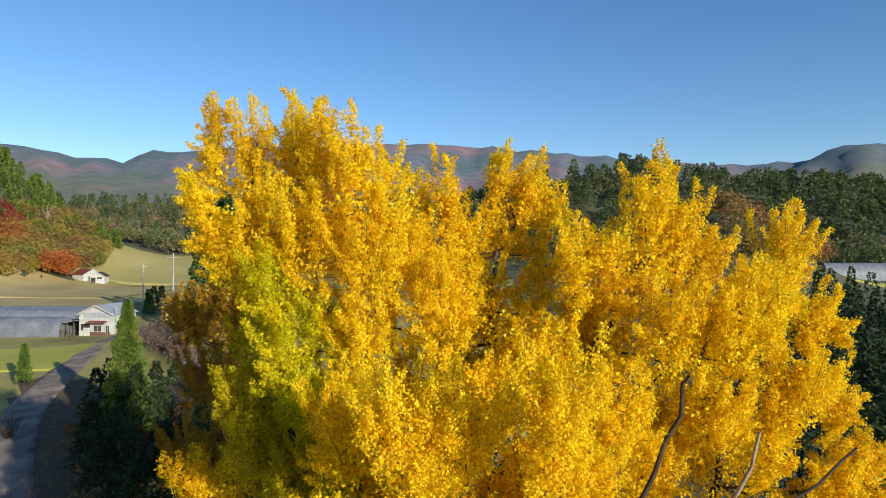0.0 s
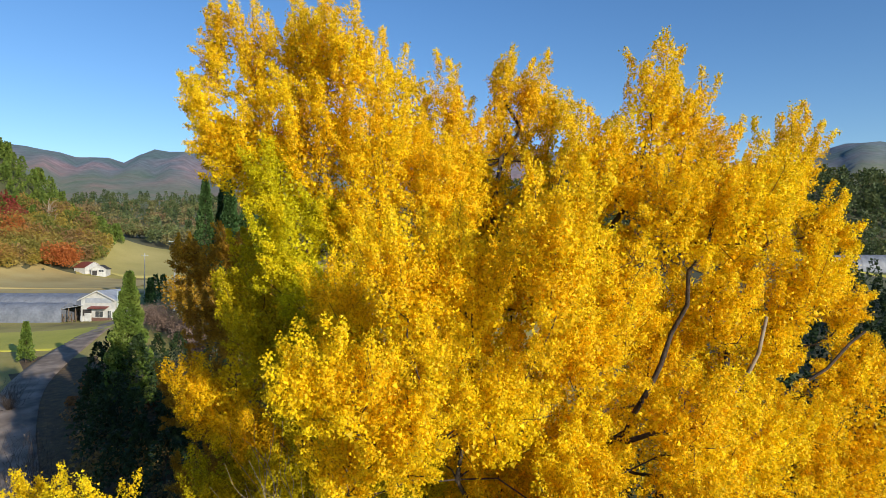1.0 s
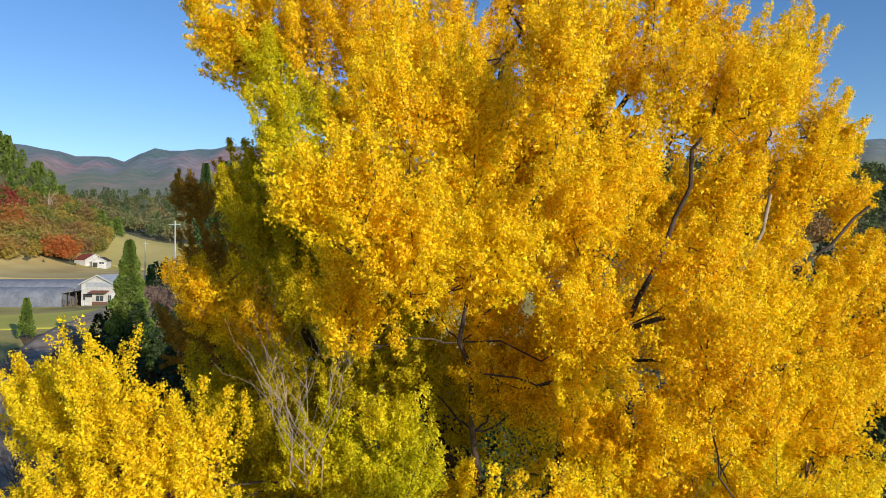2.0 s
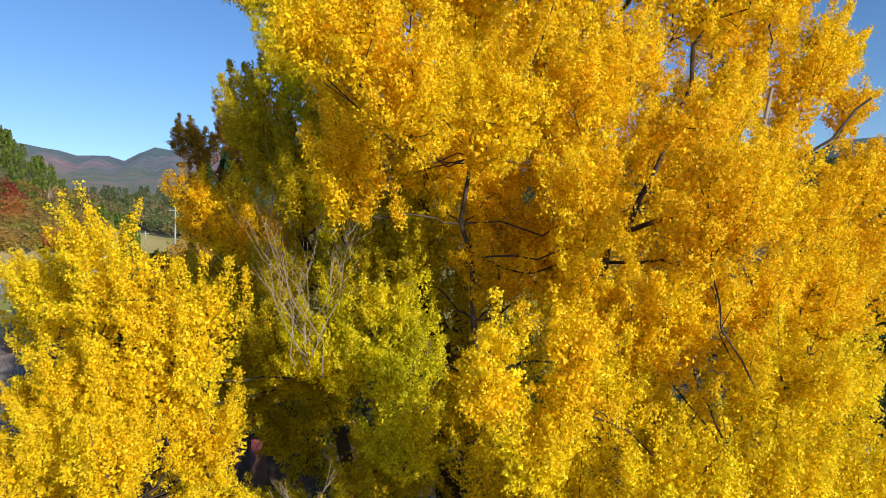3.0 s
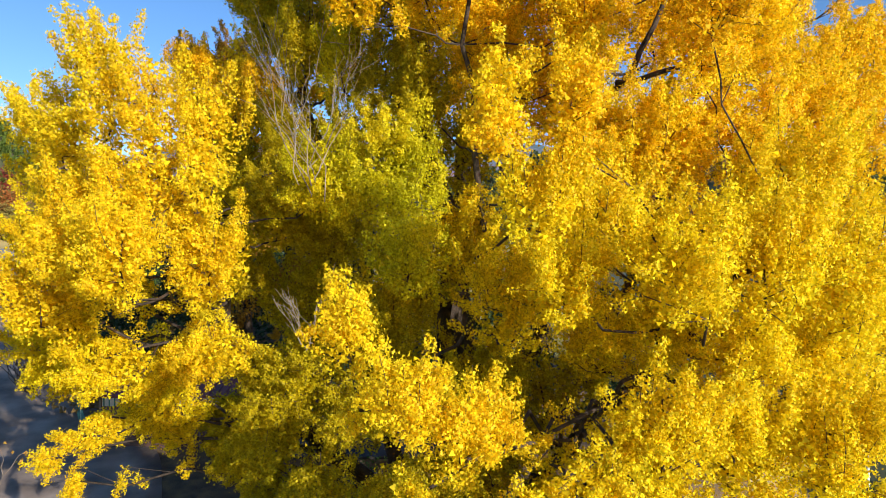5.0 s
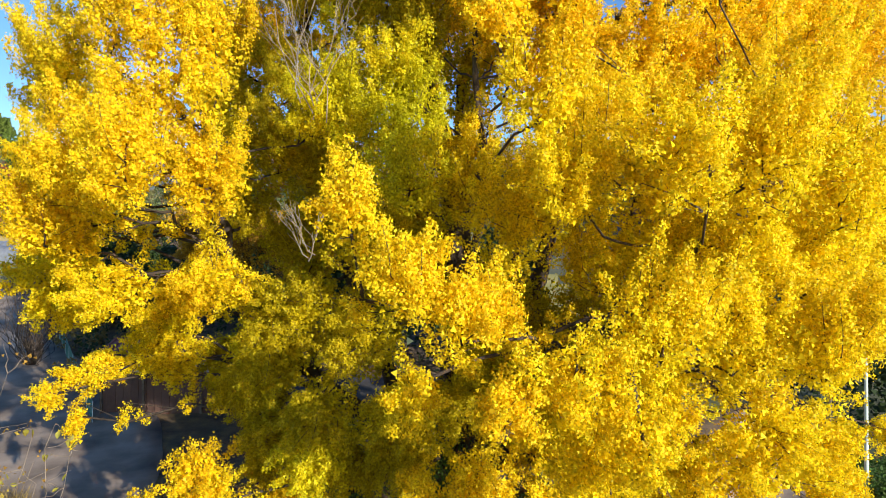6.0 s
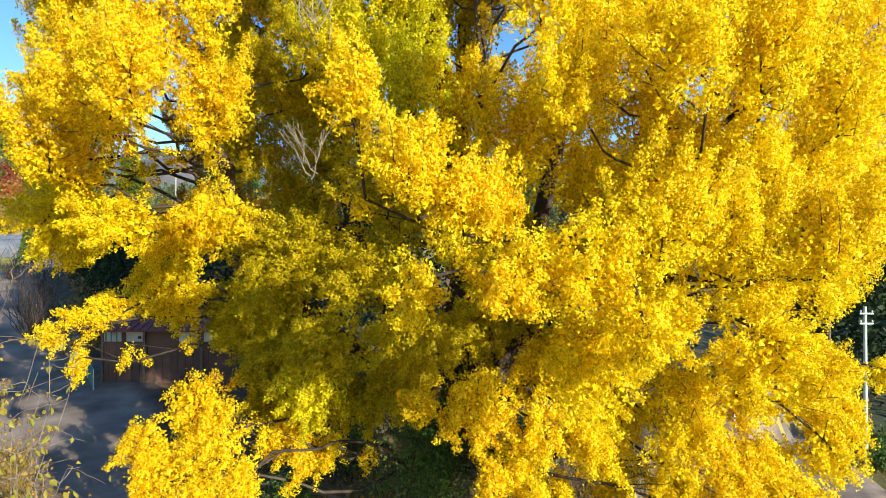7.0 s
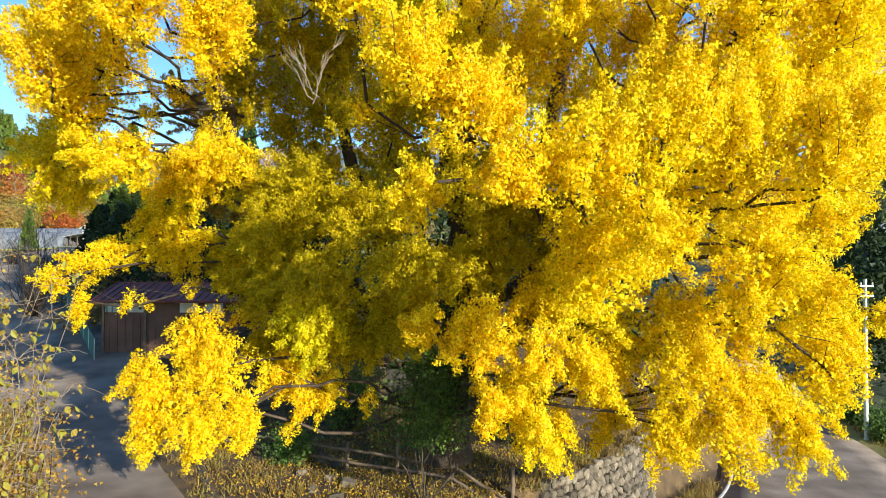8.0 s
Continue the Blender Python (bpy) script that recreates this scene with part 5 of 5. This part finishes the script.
tagged(soup("foliage", V, F, OCHRE_LEAF, bush), kind="stuff")
leaf_me = bpy.data.meshes.new("leaf")
leaf_me.from_pydata([(0, 0, 0), (0.045, 0.008, -0.05), (0.042, 0.012, -0.10), (0, -0.004, -0.155), (-0.042, 0.012, -0.10), (-0.045, 0.008, -0.05), (0, -0.012, -0.08)], [], [(0, 1, 6), (1, 2, 6), (2, 3, 6), (3, 4, 6), (4, 5, 6), (5, 0, 6)])
leaf_me.materials.append(BUSH_LEAF)
E_all = np.concatenate(ends)
E_all = E_all[(E_all[:, 0] > 0.2)]
for k in range(300):
    q = E_all[rng.integers(0, len(E_all))] + rng.normal(size=3) * 0.06
    ob = new("leaf", leaf_me)
    ob.parent, ob.location = bush, q
    ob.rotation_euler = (rng.normal() * 0.5, rng.normal() * 0.5, rng.random() * 6.28)
    ob.scale = [0.95 + 0.6 * rng.random()] * 3

# ---- verges and fallen leaves ----
def tufts(name, label, spots, h, n, material, category="grass"):
    P, W, S = [], [], []
    for x, y in spots:
        q = np.array([x, y, float(height(x, y))]) + rng.normal(size=(n, 3)) * np.array([0.18, 0.18, 0])
        P.append(q); W.append(unit(rng.normal(size=(n, 3)) * 0.4 + (0, 0, 1))); S.append(h * (0.5 + rng.random(n)))
    P, W, S = np.concatenate(P), np.concatenate(W), np.concatenate(S)
    side = unit(np.cross(W, rng.normal(size=W.shape))) * 0.018
    V = np.stack([P - side, P + side, P + W * S[:, None] + rng.normal(size=P.shape) * 0.05], 1).reshape(-1, 3)
    return tagged(soup(name, V, np.arange(len(P) * 3).reshape(-1, 3), material), label, category, kind="stuff")


def off_road(x, y):
    pts = [(25.5, 62), (23.5, 46), (20, 35), (13.5, 22), (6, 8), (-1.5, 4), (-6.8, 12), (-9.6, 18.6), (-13.2, 24.2), (-16.0, 28.2), (-19.6, 33.6), (-24.8, 40.5), (-39, 57)]
    best = 99
    for (ax, ay), (bx, by) in zip(pts, pts[1:]):
        s = min(1, max(0, ((x - ax) * (bx - ax) + (y - ay) * (by - ay)) / ((bx - ax) ** 2 + (by - ay) ** 2)))
        best = min(best, math.hypot(x - ax - s * (bx - ax), y - ay - s * (by - ay)))
    return best > (4.9 if x > 8 else 2.5 if y < 31 else 4.6)


tufts("verge_grass", "dry yellow-green grass on the verges", scatter(900, -6, 25, 12, 7, off_road), 0.22, 22, DRY_GRASS)
tufts("wall_foot_grass", "dry grass between the wall and the road", scatter(520, 11, 30, 5, 7, lambda x, y: 0.9 < outside_wall(x, y) < 3.6 - 0.286 * (y - 24)), 0.32, 22, DRY_GRASS)
tufts("bank_grass", "tall dry grass beside the road", scatter(500, 30, 40, 6, 9, off_road), 0.35, 22, DRY_GRASS)
tufts("lane_grass", "tall dry brown grass along the lane", scatter(1000, -19.5, 23.5, 5.5, 6.5, lambda x, y: off_road(x, y) and x < -9 - 0.25 * (y - 14)), 1.0, 34, DRY_GRASS)
n = 9000
lx, ly = rng.normal(size=n) * 5 - 1, 23.5 + rng.normal(size=n) * 4
keep = [off_road(x, y) for x, y in zip(lx, ly)]
lx, ly, n = lx[keep], ly[keep], sum(keep)
lz = height(lx, ly) + 0.12 + 0.03 * rng.random(n)
V, F = fan_leaves(np.stack([lx, ly, lz], 1), unit(rng.normal(size=(n, 3)) * (1, 1, 0.25)), 0.075 + 0 * lx)
tagged(soup("fallen_leaves", V, F, LITTER), "fallen yellow ginkgo leaves on the ground", "leaves", kind="stuff")

# ---- boulders ----
def boulder(x, y, w, label):
    bm = bmesh.new()
    bmesh.ops.create_icosphere(bm, subdivisions=3, radius=w / 2)
    off = Vector((rng.random() * 50, rng.random() * 50, rng.random() * 50))
    for v in bm.verts:
        v.co *= 1 + 0.55 * noise.noise(v.co * (1.5 / w) + off) + 0.18 * noise.noise(v.co * (4.5 / w) + off)
        for axis in (0, 1, 2):
            v.co[axis] = max(-0.36 * w, min(0.36 * w, v.co[axis]))
        v.co.z *= 0.75
    ob = part("boulder", bm, STONE)
    ob.location = (x, y, float(height(x, y)) + 0.02 * w)
    ob.rotation_euler = (0.2 * rng.normal(), 0.2 * rng.normal(), rng.random() * 6)
    return tagged(ob, label, "rock", group="boulders on the terrace edge")


for bx, by, bw in ((-5.1, 25.6, 0.8), (-4.5, 25.0, 0.6), (-5.6, 24.3, 0.5), (-4.4, 23.7, 0.6), (-3.7, 23.2, 0.7), (-4.9, 22.6, 0.5), (-3.9, 21.9, 0.7), (1.6, 21.0, 0.7), (2.4, 20.6, 0.8), (3.0, 21.2, 0.6)):
    boulder(bx, by, bw, "grey weathered boulder among leaf litter")
kerb = ribbon("gutter", [(-10.9, 27.5), (-9.0, 23.5), (-7.2, 20.6), (-4.0, 18.6)], 0.3, MORTAR, 0.07)
tagged(kerb, "narrow dark mossy gutter in the verge", "gutter", kind="structure")

# ---- dry stone retaining wall ----
WALL = np.array([(2.5, 21.8), (5.0, 24.0), (7.6, 26.9), (9.4, 29.6), (10.4, 32.4), (11.0, 36.4)])
seg = np.concatenate([[0], np.cumsum(np.hypot(*np.diff(WALL, axis=0).T))])
wall_at = lambda s: np.array([np.interp(s, seg, WALL[:, 0]), np.interp(s, seg, WALL[:, 1])])
retaining = empty("retaining_wall", (0, 0, 0))
tagged(retaining, "retaining wall of rough grey field stones", "wall", kind="structure")
n = 30
ss = np.linspace(0, seg[-1], n)
V = []
for s in ss:
    p, q = wall_at(s), wall_at(min(s + 0.1, seg[-1])) - wall_at(max(s - 0.1, 0))
    out = unit(np.array([q[1], -q[0]]))
    for o, z in ((0.12, -4.8), (-0.30, -1.4), (-1.0, -1.4), (-1.0, -4.8)):
        V.append((*(p + out * o), z))
i = np.arange(n - 1)[:, None] * 4 + np.arange(4)[None]
j = np.arange(n - 1)[:, None] * 4 + (np.arange(4)[None] + 1) % 4
caps = np.array([[3, 2, 1, 0], [4 * n - 4, 4 * n - 3, 4 * n - 2, 4 * n - 1]])
rims = np.concatenate([np.stack([i, i + 4, j + 4, j], -1).reshape(-1, 4), caps])
soup("core", V, rims, MORTAR, retaining)
V = []
for s in ss:
    p, q = wall_at(s), wall_at(min(s + 0.1, seg[-1])) - wall_at(max(s - 0.1, 0))
    out = unit(np.array([q[1], -q[0]]))
    for o, z in ((-0.22, -1.75), (-0.26, -1.25), (-1.8, -1.12), (-1.8, -1.75)):
        V.append((*(p + out * o), z + 0.08 * math.sin(s * 3.1 + o * 5)))
soup("earth_bank", V, rims, FLOOR, retaining, "leaf-strewn earth on top of the wall")
top_spots = []
for s in np.linspace(0.3, seg[-1] - 0.3, 230):
    p, q = wall_at(s), wall_at(min(s + 0.1, seg[-1])) - wall_at(max(s - 0.1, 0))
    top_spots.append(tuple(p - unit(np.array([q[1], -q[0]])) * (0.2 + 1.6 * rng.random())))
P, W, S = [], [], []
for x, y in top_spots:
    P.append(np.array([x, y, -1.24]) + rng.normal(size=(26, 3)) * np.array([0.15, 0.15, 0.03])); W.append(unit(rng.normal(size=(26, 3)) * 0.5 + (0.2, -0.2, 0.7))); S.append(0.35 * (0.4 + rng.random(26)))
P, W, S = np.concatenate(P), np.concatenate(W), np.concatenate(S)
side = unit(np.cross(W, rng.normal(size=W.shape))) * 0.02
V = np.stack([P - side, P + side, P + W * S[:, None]], 1).reshape(-1, 3)
tagged(soup("wall_grass", V, np.arange(len(P) * 3).reshape(-1, 3), DRY_GRASS), "dry grass overhanging the top of the stone wall", "grass", kind="stuff")
stones = []
for k in range(8):
    bm = bmesh.new()
    bmesh.ops.create_cube(bm, size=0.9)
    bmesh.ops.bevel(bm, geom=list(bm.edges), offset=0.16, segments=1, affect="EDGES")
    for v in bm.verts:
        v.co += noise.noise_vector(v.co * 1.7 + Vector((k * 7.1, 3, 0))) * 0.16
    me = bpy.data.meshes.new("stone"); bm.to_mesh(me); bm.free(); me.materials.append(STONE)
    stones.append(me)
count, row, z = 0, 0, -4.6
while z < -1.25 and count < 300:
    hgt = 0.22 + 0.20 * rng.random()
    s = 1.0 + 0.2 * rng.random()
    while s < 10.2 and count < 300:
        w = 0.27 + 0.25 * rng.random()
        p, q = wall_at(s + w / 2), wall_at(s + w / 2 + 0.1) - wall_at(s + w / 2 - 0.1)
        out = unit(np.array([q[1], -q[0]]))
        lean = 0.12 - 0.42 * (z + 4.8) / 3.45
        ob = new("stone", stones[rng.integers(0, 8)])
        ob.parent = retaining
        ob.location = (*(p + out * (lean + 0.02 + 0.09 * rng.random())), z + hgt / 2 + 0.03 * rng.normal())
        ob.rotation_euler = (rng.normal() * 0.15, rng.normal() * 0.45, math.atan2(q[1], q[0]))
        ob.scale = (w * 1.02, 0.36, hgt * 1.04)
        count += 1
        s += w
    z += hgt
